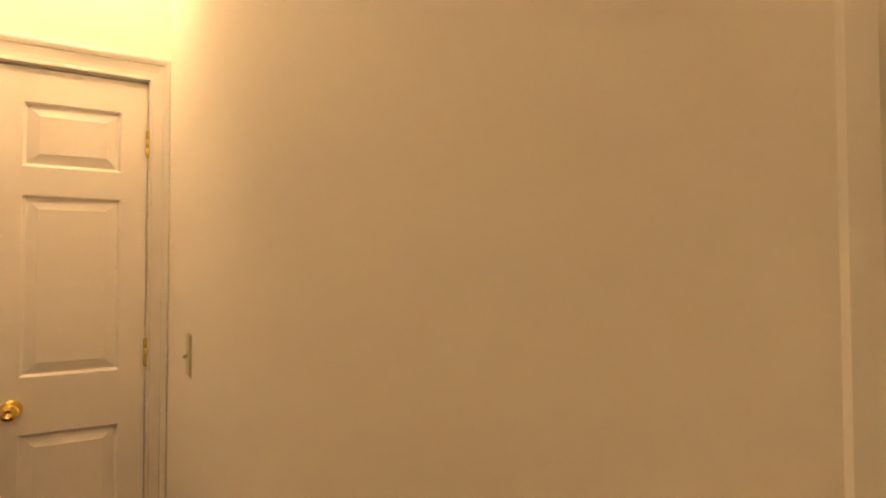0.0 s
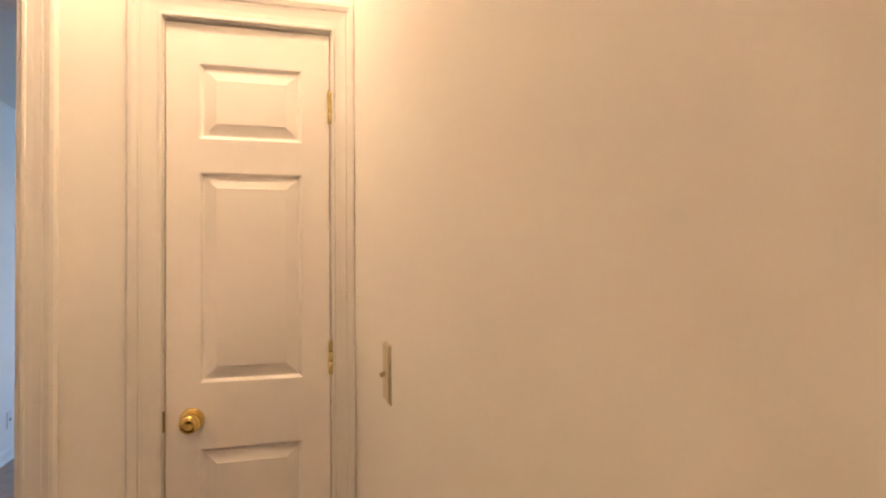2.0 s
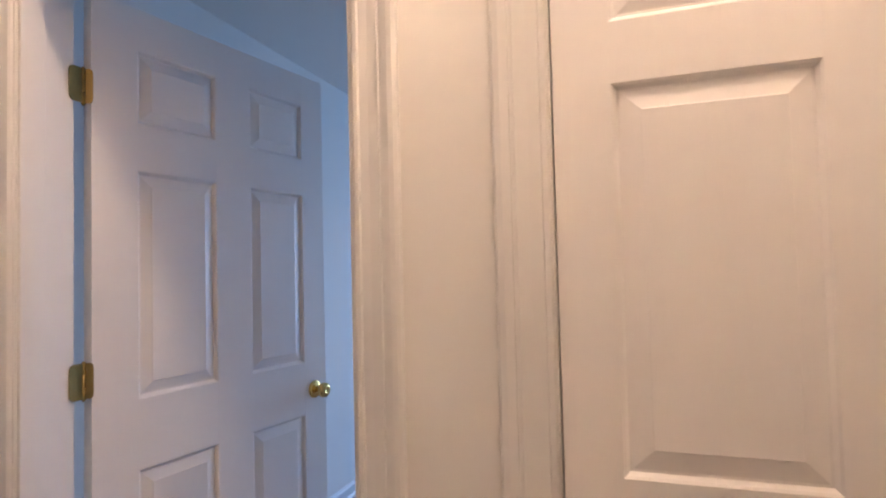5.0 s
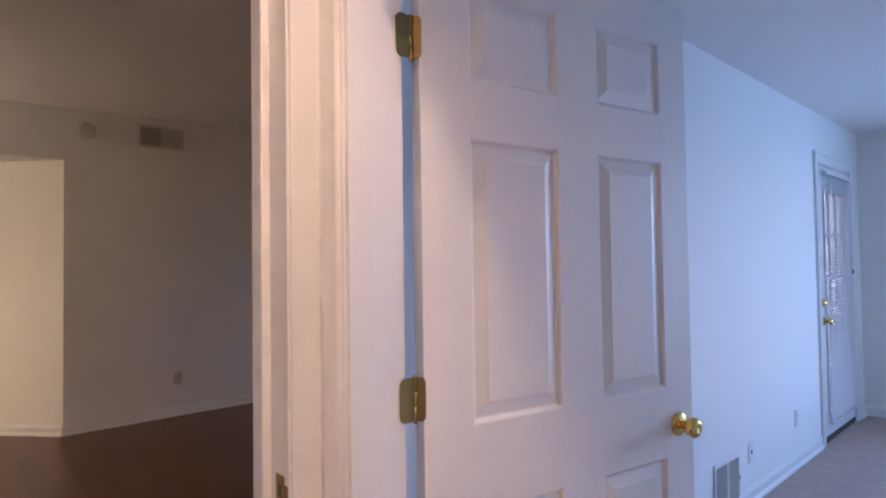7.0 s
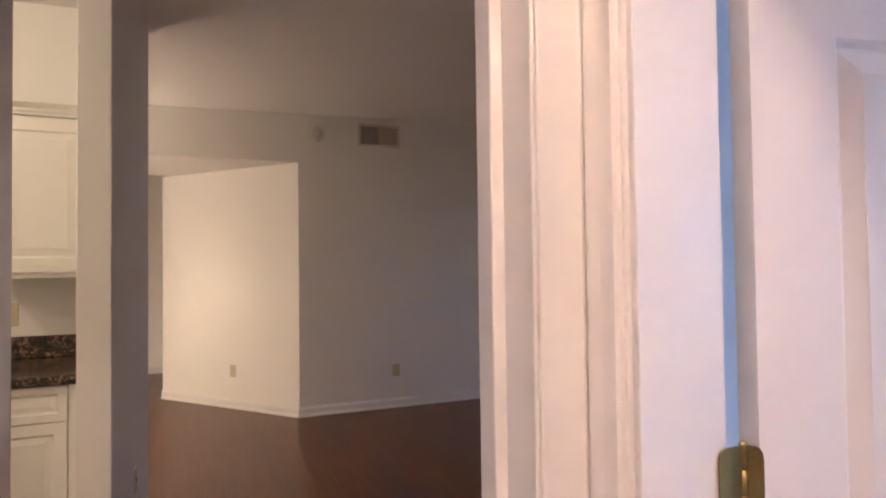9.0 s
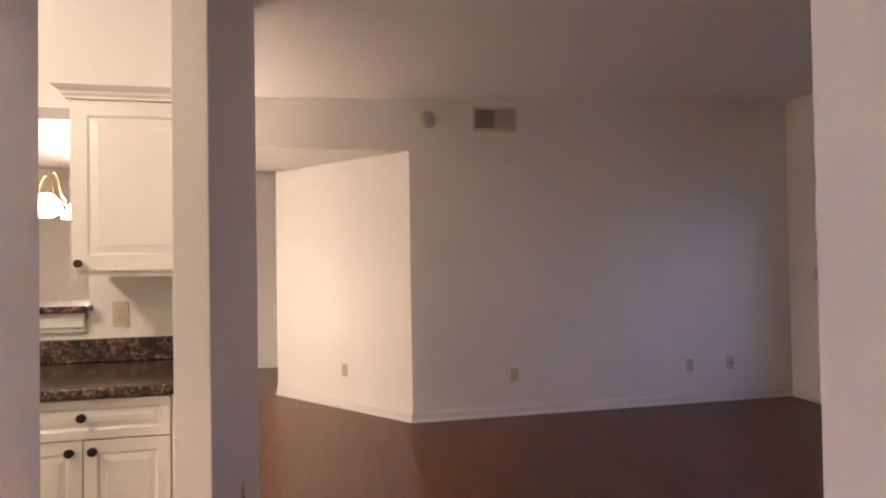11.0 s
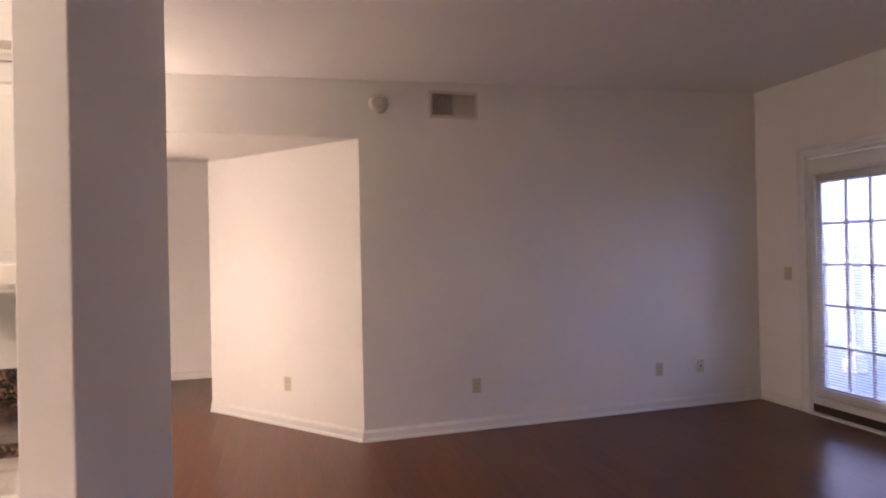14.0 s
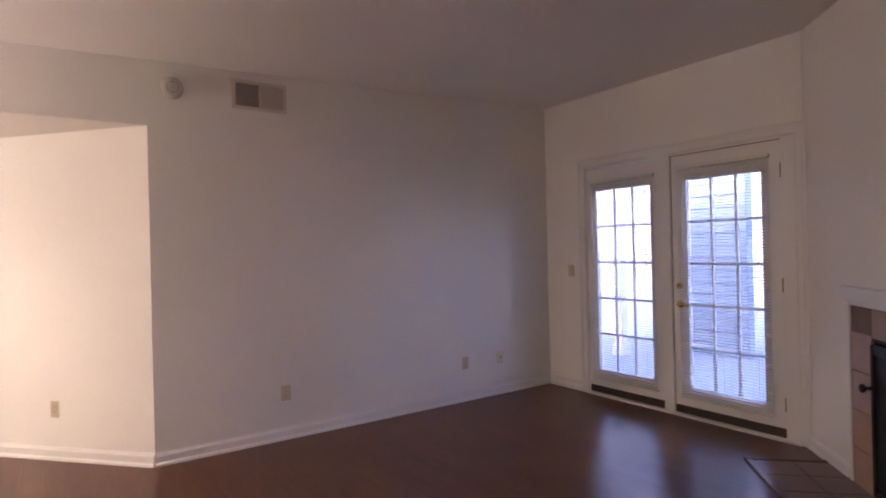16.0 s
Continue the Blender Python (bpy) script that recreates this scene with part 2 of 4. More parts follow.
def wall_mesh(along, a0, a1, t0, t1, z0, z1, openings=()):
    """One connected mesh of a straight wall along x or y with openings (a, b, bottom, top)."""
    cuts = sorted({a0, a1, *[v for o in openings for v in o[:2]]})
    levels = sorted({z0, z1, *[min(max(v, z0), z1) for o in openings for v in o[2:]]})
    bm, made = bmesh.new(), {}

    def vert(a, t, z):
        if (a, t, z) not in made:
            made[a, t, z] = bm.verts.new((a, t, z) if along == "x" else (t, a, z))
        return made[a, t, z]

    def solid(i, j):
        if not (0 <= i < len(cuts) - 1 and 0 <= j < len(levels) - 1):
            return False
        ca, cz = (cuts[i] + cuts[i + 1]) / 2, (levels[j] + levels[j + 1]) / 2
        return not any(o[0] < ca < o[1] and o[2] < cz < o[3] for o in openings)

    for i in range(len(cuts) - 1):
        for j in range(len(levels) - 1):
            if not solid(i, j):
                continue
            a, b, lo, hi = cuts[i], cuts[i + 1], levels[j], levels[j + 1]
            for t in (t0, t1):
                bm.faces.new((vert(a, t, lo), vert(b, t, lo), vert(b, t, hi), vert(a, t, hi)))
            if not solid(i - 1, j):
                bm.faces.new((vert(a, t0, lo), vert(a, t1, lo), vert(a, t1, hi), vert(a, t0, hi)))
            if not solid(i + 1, j):
                bm.faces.new((vert(b, t0, lo), vert(b, t1, lo), vert(b, t1, hi), vert(b, t0, hi)))
            if not solid(i, j - 1):
                bm.faces.new((vert(a, t0, lo), vert(b, t0, lo), vert(b, t1, lo), vert(a, t1, lo)))
            if not solid(i, j + 1):
                bm.faces.new((vert(a, t0, hi), vert(b, t0, hi), vert(b, t1, hi), vert(a, t1, hi)))
    return bm


CASING = ((0, 0), (0, 0.008), (0.003, 0.012), (0.010, 0.012), (0.0125, 0.0085), (0.030, 0.0095), (0.046, 0.0125), (0.050, 0.014), (0.052, 0.0115),
          (0.056, 0.012), (0.058, 0.016), (0.070, 0.0195), (0.079, 0.0185), (0.084, 0.013), (0.084, 0))


def casing_mesh(width, height, sides="lhr", wide=1.0, wide_right=None):
    """A mitred door casing round an opening; local x across, y out of the wall (towards -y), z up."""
    bm = bmesh.new()
    rows = []
    stations = ((0, 0, -1, 0), (0, height, -1, 1), (width, height, 1, 1), (width, 0, 1, 0))
    for x, z, dx, dz in stations:
        rows.append([bm.verts.new((x + dx * u * (wide_right or wide if dx > 0 else wide), -d, z + dz * u * wide)) for u, d in CASING])
    for n, side in enumerate("lhr"):
        if side in sides:
            for k in range(len(CASING) - 1):
                bm.faces.new((rows[n][k], rows[n][k + 1], rows[n + 1][k + 1], rows[n + 1][k]))
    for v in [v for v in bm.verts if not v.link_faces]:
        bm.verts.remove(v)
    return bm


BASE = ((0, 0), (0.022, 0), (0.022, 0.012), (0.016, 0.022), (0.013, 0.026), (0.013, 0.066), (0.010, 0.074), (0.006, 0.080), (0.004, 0.088), (0, 0.088))


def baseboard(p0, p1, label="white painted baseboard with shoe moulding along the wall"):
    """p0 to p1 with the room on the left hand."""
    a, b = Vector(p0).to_3d(), Vector(p1).to_3d()
    side = Vector((-(b - a).y, (b - a).x, 0)).normalized()
    bm = bmesh.new()
    ends = [[bm.verts.new(p + side * (d + 0.0005) + Vector((0, 0, z))) for d, z in BASE] for p in (a, b)]
    for k in range(len(BASE)):
        j = (k + 1) % len(BASE)
        bm.faces.new((ends[0][k], ends[1][k], ends[1][j], ends[0][j]))
    for e in ends:
        bm.faces.new(e)
    return structure("baseboard", bm, TRIM, label, "baseboard")


def raised_panel(w, h, edge=0.036, depth=0.010, lip=0.004):
    """A door panel: a moulded groove falling in from the stiles, a bevel rising to a flat field. Front at y=0, facing -y."""
    bm = bmesh.new()
    rings = []
    for inset, y in ((0, 0), (lip, 0.003), (lip + 0.005, depth), (lip + 0.009, depth), (edge, 0.0025), (edge + 0.002, 0.0015)):
        rings.append([bm.verts.new(p) for p in ((inset, y, inset), (w - inset, y, inset), (w - inset, y, h - inset), (inset, y, h - inset))])
    for a, b in zip(rings, rings[1:]):
        for k in range(4):
            bm.faces.new((a[k], a[(k + 1) % 4], b[(k + 1) % 4], b[k]))
    bm.faces.new(rings[-1])
    return bm


def panel_door(parent, w, h, cols, rows, thick=0.035, mat=None, edge=0.036):
    """Stiles, rails and raised panels; local x across from the hinge side, front face at y=0."""
    mat = mat or DOORPAINT
    xs = [0] + [v for c in cols for v in c] + [w]
    zs = [0] + [v for r in rows for v in r] + [h]
    for i in range(0, len(xs), 2):
        part("stile", boxes((xs[i], xs[i + 1], 0, thick, 0, h)), mat, parent)
    for a, b in cols:
        for i in range(0, len(zs), 2):
            part("rail", boxes((a, b, 0.0002, thick, zs[i], zs[i + 1])), mat, parent)
    for a, b in cols:
        for lo, hi in rows:
            part("panel", raised_panel(b - a, hi - lo, edge), mat, parent, at=Matrix.Translation((a, 0, lo)))
            part("panel_back", boxes((a, b, thick - 0.012, thick - 0.004, lo, hi)), mat, parent)


def knob(parent, at, mat, radius=0.027):
    """A round passage knob on its rosette; local -y points out of the door."""
    k = part("knob", lathe(((0.0, 0.0), (0.012, 0), (0.011, -0.022), (0.016, -0.028), (radius * 0.93, -0.036), (radius, -0.046), (radius * 0.93, -0.055),
                            (radius * 0.6, -0.061), (radius * 0.34, -0.0625), (radius * 0.3, -0.060), (0.0, -0.060)), 28, "y"), mat, parent, "polished brass door knob", at, True)
    part("rosette", lathe(((0.0, 0.0), (0.0325, 0), (0.0325, -0.004), (0.029, -0.008), (0.020, -0.011), (0.0, -0.011)), 28, "y"), mat, k, smooth=True)
    return k

# ---- structure ----
WY = 0.115  # thickness of a stud wall
H = 2.44
TALL = 2.95
XF, YF = -6.35, 3.86
KY0, KY1 = -0.910, -0.797
KXW = -4.51
HDR = 2.26


def along(x, y, turn, z=0.0):
    return pose(x, y, z, 0, 0, turn)


CD = (-0.523, -0.070)   # closet opening
BD = (-1.712, -0.868)   # bedroom opening
structure("wall_closet", wall_mesh("x", -2.085, 0.0, 0.0, WY, 0, TALL, [(BD[0] - 0.0185, BD[1] + 0.0185, 0, 2.0925), (CD[0] - 0.0185, CD[1] + 0.0185, 0, 2.0605)]), PAINT,
          "cream painted wall with closet and bedroom doorways")
structure("wall_hall_east", wall_mesh("y", -4.2, 0.9, 0.0, WY, 0, TALL, [(-3.0835, -2.2625, 0, 2.0605)]), PAINT, "cream painted hall wall with light switch")
structure("wall_hall_west", boxes((-1.165, -1.05, -4.2, -1.05, 0, TALL), (-1.775, -1.05, -1.165, -1.05, 0, TALL)), PAINT, "cream painted hall corner walls")
structure("wall_hall_end", boxes((-1.165, 0.0, -4.315, -4.2, 0, TALL)), PAINT, "cream painted wall closing the hall")
structure("wall_opening", wall_mesh("y", -1.165, 0.0, -1.890, -1.775, 0, TALL, [(-0.9305, -0.0645, 0, 2.0605)]), PAINT,
          "cream painted wall with cased opening to the living room")
structure("wall_room_behind", boxes((0.115, 1.6, -4.2, -4.1, 0, H), (1.6, 1.7, -4.2, 0.9, 0, H)), PAINT, "plain painted wall behind the hall door")
structure("wall_closet_back", boxes((-0.72, 0.0, 0.78, 0.88, 0, H), (-0.82, -0.72, WY, 0.88, 0, H)), PAINT, "plain painted closet wall")

structure("wall_bedroom", wall_mesh("y", WY, 5.45, -2.18, -2.06, 0, TALL, [(4.262, 5.150, 0, 2.07)]), PAINT, "white bedroom wall with patio door and vent")
structure("wall_bedroom_end", wall_mesh("x", -2.18, 1.7, 5.45, 5.6, 0, H + 0.1, [(-0.30, 1.40, 0.76, 2.14)]), PAINT, "white bedroom end wall with window opening")
structure("wall_bedroom_side", wall_mesh("y", 0.9, 5.45, 1.6, 1.7, 0, H + 0.1), PAINT, "white bedroom side wall")
structure("ceiling_bedroom", boxes((-2.06, 1.6, WY, 5.45, H, H + 0.06)), CEILING, "white textured bedroom ceiling", "ceiling")
structure("floor_bedroom", boxes((-2.06, 1.6, WY - 0.02, 5.45, -0.06, 0.0)), CARPET, "beige cut-pile bedroom carpet", "carpet")
structure("ceiling_hall", boxes((-1.775, 0.0, -4.2, 0.0, HALL_H, HALL_H + 0.028)), CEILING, "cream hall ceiling", "ceiling")

# kitchen partition, pass-through wall and dining end
structure("wall_kitchen", boxes((-2.53, -1.80, KY0, KY1, 0, TALL)), PAINT, "painted wall beside the kitchen opening")
structure("wall_partition", soft(boxes((-4.74, -3.605, KY0, KY1, 0, TALL)), 0.004, 2), PAINT, "painted partition between kitchen and living room")
structure("wall_pass_through", wall_mesh("y", -4.2, KY0, -4.74, KXW, 0, TALL, [(-3.2, -1.50, 1.12, 2.07)]), PAINT, "cream kitchen wall with pass-through opening")
structure("wall_south", boxes((-9.4, -1.905, -4.315, -4.2, 0, TALL)), PAINT, "plain cream wall closing kitchen and dining area")
structure("wall_kitchen_east", boxes((-1.905, -1.79, -4.2, -1.165, 0, TALL)), PAINT, "plain cream kitchen wall")

# living room
structure("wall_far", boxes((XF - WY, XF, 0.22, YF + 0.14, 0, TALL)), PAINT, "white living room wall with vent and outlets")
structure("header", boxes((-7.45, XF, -4.2, 0.22, HDR, TALL)), PAINT, "dropped soffit over the passage", "soffit")


def slanted(p0, p1, thick, z0, z1):
    """A wall from p0 to p1, its room face on the left hand."""
    a, b = Vector(p0).to_3d(), Vector(p1).to_3d()
    side = Vector((-(b - a).y, (b - a).x, 0)).normalized() * -thick
    bm = bmesh.new()
    v = [bm.verts.new(p + Vector((0, 0, z))) for z in (z0, z1) for p in (a, b, b + side, a + side)]
    for f in ((0, 1, 2, 3), (7, 6, 5, 4), (0, 4, 5, 1), (1, 5, 6, 2), (2, 6, 7, 3), (3, 7, 4, 0)):
        bm.faces.new([v[i] for i in f])
    return bm


DIAG = ((XF, 0.2205), (-7.66, -0.98))
structure("wall_diagonal", slanted(*DIAG, 0.115, 0, HDR), PAINT, "white diagonal wall leading to the passage")
structure("wall_diagonal_return", boxes((-7.78, -7.66, -0.975, 2.0, 0, TALL)), PAINT, "plain wall returning behind the diagonal wall")
structure("wall_passage_end", boxes((-9.32, -9.2, -4.2, 2.0, 0, TALL)), PAINT, "warm lit white wall at the passage end")
structure("wall_passage_side", boxes((-9.2, -7.78, 1.9, 2.0, 0, TALL)), PAINT, "plain wall closing the passage")
structure("ceiling_passage", boxes((-9.2, -7.45, -4.2, 2.0, 2.50, 2.56)), CEILING, "white passage ceiling", "ceiling")
WIN = (-5.835, -3.99)
structure("wall_patio", wall_mesh("x", XF - WY, -3.90, YF, YF + 0.14, 0, TALL, [(*WIN, 0, 2.125)]), PAINT, "white living room wall with patio door and sidelight")
FP0 = Vector((-3.93, YF, 0))
FPD = Vector((1, -1, 0)).normalized()
FPL = 2.474
FP1 = FP0 + FPD * FPL
FB = (0.80, 1.67, 0.0, 0.84)  # firebox opening: from, to, bottom, top
fp_m = along(FP0.x, FP0.y, -45)


def fp_wall():
    bm = wall_mesh("x", 0, FPL, 0, 0.12, 0, TALL, [(FB[0] - 0.02, FB[1] + 0.02, 0, FB[3] + 0.02)])
    bmesh.ops.transform(bm, matrix=fp_m, verts=bm.verts[:])
    return bm


structure("wall_fireplace", fp_wall(), PAINT, "white diagonal chimney wall across the corner")
bm = bmesh.new()
v = [bm.verts.new((x, y, 2.69 + 0.028 * y + dz)) for dz in (0, 0.05) for x, y in ((-7.4, -4.2), (-1.79, -4.2), (-1.79, 0.1), (-2.06, 4.0), (-7.4, 4.0))]
bm.faces.new(v[:5]), bm.faces.new(v[5:])
for k in range(5):
    bm.faces.new((v[k], v[(k + 1) % 5], v[5 + (k + 1) % 5], v[5 + k]))
structure("ceiling_living", bm, CEILING, "off-white living room ceiling", "ceiling")
structure("roof", boxes((-9.5, 1.8, -4.4, 4.05, TALL, TALL + 0.1), (-2.25, 1.8, 4.05, 5.7, TALL, TALL + 0.1), (-2.06, 1.7, 4.05, 5.6, H + 0.1, H + 0.16)), CEILING, "plain roof slab above the rooms", "roof")

# floors under the boards
structure("floor", boxes((-9.2, 1.6, -4.2, WY - 0.02, -0.08, -0.012), (-9.2, -2.06, WY - 0.02, YF + 0.14, -0.08, -0.012)), UNDERLAY, "dark glossy laminate floor", "floor")

# baseboards
for p0, p1 in (((XF, YF), (XF, 0.22)), (DIAG[0], DIAG[1]), ((WIN[0] - 0.085, YF), (XF, YF)), ((FP0.x, YF), (WIN[1] + 0.09, YF)),
               ((-3.605, KY1), (-4.74, KY1)), ((-1.905, KY1), (-2.53, KY1)), ((-4.74, KY1), (-4.74, -4.2)),
               ((-9.2, 1.9), (-9.2, -4.2)), ((-2.06, 4.17), (-2.06, WY)), ((1.6, 5.45), (-2.06, 5.45)), ((-2.06, 5.45), (-2.06, 5.24)), ((0.0, -2.16), (0.0, -0.02)),
               ((-0.612, 0), (-0.755, 0))):
    baseboard(p0, p1)
q = FP0 + FPD * 0.53
baseboard((q.x, q.y), (FP0.x, FP0.y))


def door_casing(name, width, height, at, label, sides="lhr", wide=1.0, wide_right=None):
    ob = structure(name, casing_mesh(width, height, sides, wide, wide_right), TRIM, label, "door casing")
    ob.matrix_basis = at
    return ob


# casings: the local -y side faces out of the wall
door_casing("trim_closet", CD[1] - CD[0] + 0.006, 2.045, along(CD[0] - 0.003, 0, 0), "white moulded closet door casing", wide=1.06, wide_right=0.815)
door_casing("trim_bedroom", BD[1] - BD[0] + 0.010, 2.079, along(BD[0] - 0.005, 0, 0), "white moulded bedroom door casing", wide=1.0)
door_casing("trim_bedroom_inner", BD[1] - BD[0] + 0.010, 2.079, along(BD[1] + 0.005, WY, 180), "white moulded casing inside the bedroom")
door_casing("trim_hall_door", 0.81, 2.05, along(0.0, -2.270, -90), "white moulded casing of the hall door")
door_casing("trim_living_side", 0.859, 2.055, along(-1.890, -0.077, -90), "white moulded casing on the living room side")
door_casing("trim_patio", WIN[1] - WIN[0], 2.125, along(WIN[0], YF, 0), "white painted casing round patio door and sidelight", wide=0.95)
door_casing("trim_bedroom_patio", 5.150 - 4.262, 2.075, along(-2.06, 4.262, 90), "white casing of the bedroom patio door", wide=0.9)


def jamb(name, along_axis, a, b, t0, t1, h, label, stop, mat=None, proud=0.011):
    """Lining boards and door stops of an opening; stop: where the stop lies across the wall."""
    d = 0.018
    rows = [(a, a + d, t0, t1, 0, h), (b - d, b, t0, t1, 0, h), (a, b, t0, t1, h - d, h)]
    s0, s1 = stop
    rows += [(a + d, a + d + proud, s0, s1, 0, h - d), (b - d - proud, b - d, s0, s1, 0, h - d), (a + d, b - d, s0, s1, h - d - proud, h - d)]
    t = thing(name, Matrix.Identity(4), label, "door jamb", kind="structure")
    for n, row in enumerate(rows):
        a_, b_, t_0, t_1, z0, z1 = row
        bm = boxes(row) if along_axis == "x" else boxes((t_0, t_1, a_, b_, z0, z1))
        part(("jamb_side", "jamb_side", "jamb_head", "door_stop", "door_stop", "head_stop")[n], soft(bm, 0.0015, 1), mat or TRIM, t)
    return t


jamb("jamb_closet", "x", CD[0] - 0.018, CD[1] + 0.018, 0.001, WY - 0.002, 2.060, "white closet door jamb", (0.042, 0.075))
jamb("jamb_bedroom", "x", BD[0] - 0.018, BD[1] + 0.018, -0.002, WY + 0.026, 2.092, "white bedroom door jamb with stop", (0.004, 0.062))
jamb("jamb_living", "y", -0.93, -0.065, -1.893, -1.773, 2.06, "white jamb of the living room opening", (-1.886, -1.843), proud=0.018)
jamb("jamb_hall_door", "y", -3.083, -2.263, -0.002, WY + 0.002, 2.06, "white hall door jamb", (0.05, 0.085))
# flat casing strip squeezed into the corner beside the living room opening
structure("trim_corner_strip", soft(boxes((-1.7725, -1.766, -0.079, -0.020, 0, 2.1), (-1.7725, -1.766, -1.02, -0.916, 0, 2.1), (-1.7725, -1.7665, -0.916, -0.080, 2.045, 2.13)), 0.002, 1), TRIM,
          "flat white casing strip round the living room opening", "door casing")

# ---- doors ----


def hinge(parent, at, mat=OLDBRASS, size=0.089, open_leaf=True):
    """A butt hinge with rounded leaves: barrel along z, one leaf on the jamb, one on the door edge."""
    h = part("hinge", lathe(((0.0, -size / 2 - 0.006), (0.003, -size / 2 - 0.006), (0.0052, -size / 2 - 0.001), (0.0052, -size / 6), (0.0047, -size / 6), (0.0047, -size / 6 - 0.0005),
                             (0.0052, -size / 6 + 0.0005), (0.0052, size / 6), (0.0046, size / 6), (0.0052, size / 6 + 0.001), (0.0052, size / 2), (0.003, size / 2 + 0.004), (0.0, size / 2 + 0.005)), 14),
             mat, parent, "tarnished brass hinge", at, True)
    if open_leaf:
        for turn in (0, 1):
            bm = bmesh.new()
            pts = [(0.0, -size / 2), (0.026, -size / 2)]
            pts += [(0.026 + 0.014 * math.sin(a), -size / 2 + 0.014 - 0.014 * math.cos(a)) for a in [math.pi / 2 * k / 5 for k in range(1, 6)]]
            pts += [(0.026 + 0.014 * math.cos(a), size / 2 - 0.014 + 0.014 * math.sin(a)) for a in [math.pi / 2 * k / 5 for k in range(0, 6)]]
            pts += [(0.0, size / 2)]
            lo, hi = ([bm.verts.new((x, y, z)) for x, z in pts] for y in (0, 0.002))
            bm.faces.new(lo), bm.faces.new(hi)
            for k in range(len(pts)):
                j = (k + 1) % len(pts)
                bm.faces.new((lo[k], lo[j], hi[j], hi[k]))
            leaf = part("leaf", bm, mat, h, at=LEAF_TURNS[turn], smooth=False)
            for sx, sz in ((0.015, -0.03), (0.028, 0.0), (0.015, 0.03)):
                part("screw", lathe(((0, 0), (0.004, 0), (0.003, -0.001), (0, -0.0012)), 10, "y"), mat, leaf, at=Matrix.Translation((sx, -0.0002, sz)))
    return h


LEAF_TURNS = (pose(0, 0, 0, 0, 0, 0), pose(0, 0, 0, 0, 0, 0))

closet = tagged(new("door_closet"), "narrow white three-panel closet door, closed, brass knob", "door", kind="structure")
closet.matrix_basis = along(CD[0] + 0.003, 0.004, 0)
CW = CD[1] - CD[0] - 0.006
panel_door(closet, CW, 2.035, [(0.087, CW - 0.080)], [(0.20, 0.838), (1.022, 1.615), (1.710, 1.923)], edge=0.042)
knob(closet, Matrix.Translation((0.068, 0.0, 0.922)), BRASS)
part("latch_plate", soft(boxes((-0.011, -0.0022, -0.0095, 0.002, 0.893, 0.951)), 0.001, 1), OLDBRASS, closet, "brass latch plate on the jamb")
for z in (1.82, 1.078, 0.25):
    hinge(closet, Matrix.Translation((CW + 0.003, -0.007, z)) @ Matrix.Diagonal((1.5, 1.4, 1, 1)), HINGEBRASS, open_leaf=False)
    part("leaf", soft(boxes((CW + 0.004, CW + 0.012, -0.0025, -0.0005, z - 0.044, z + 0.044)), 0.001, 1), HINGEBRASS, closet, "brass hinge leaf")

HP = Vector((-1.697, 0.158, 0))
TURN = 90 - math.degrees(math.atan2(0.155, 0.85))
bed = tagged(new("door_bedroom"), "white six-panel bedroom door standing open, brass knob", "door", kind="structure")
bed.matrix_basis = along(HP.x, HP.y, TURN) @ Matrix.Translation((0.018, 0.004, 0.012))
BW = 0.868
panel_door(bed, BW, 2.062, [(0.122, 0.378), (0.512, 0.756)], [(0.20, 0.812), (1.000, 1.615), (1.745, 1.948)], edge=0.040)
knob(bed, Matrix.Translation((BW - 0.062, 0.0, 0.895)), BRASS)
knob(bed, Matrix.Translation((BW - 0.062, 0.035, 0.895)) @ pose(0, 0, 0, 0, 0, 180), BRASS)
LEAF_TURNS = (pose(0, 0, 0, 0, 0, -TURN - 89), pose(0, 0, 0, 0, 0, -47) @ Matrix.Diagonal((0.55, 1, 1, 1)))
for z in (1.813, 1.072, 0.26):
    hinge(bed, Matrix.Translation((-0.014, 0.011, z)))

hall_door = tagged(new("door_hall"), "white panelled hall door, closed", "door", kind="structure")
hall_door.matrix_basis = along(0.045, -2.288, -90)
panel_door(hall_door, 0.78, 2.03, [(0.11, 0.35), (0.43, 0.67)], [(0.20, 0.81), (1.0, 1.61), (1.74, 1.94)])

strike = tagged(new("strike_plate"), "tarnished brass strike plate on the opening jamb", "strike plate")
strike.matrix_basis = Matrix.Translation((-1.805, -0.0832, 0.942))
part("plate", soft(boxes((-0.016, 0.016, -0.0018, 0.0, -0.029, 0.029), (0.016, 0.031, -0.0016, 0.0, -0.014, 0.014)), 0.0006, 1), OLDBRASS, strike)
# No real hole: a dark box coloured as the shade in it.
part("latch_hole", boxes((-0.007, 0.008, -0.0022, -0.0016, -0.012, 0.012)), SOCKET, strike)

# ---- wall fittings ----


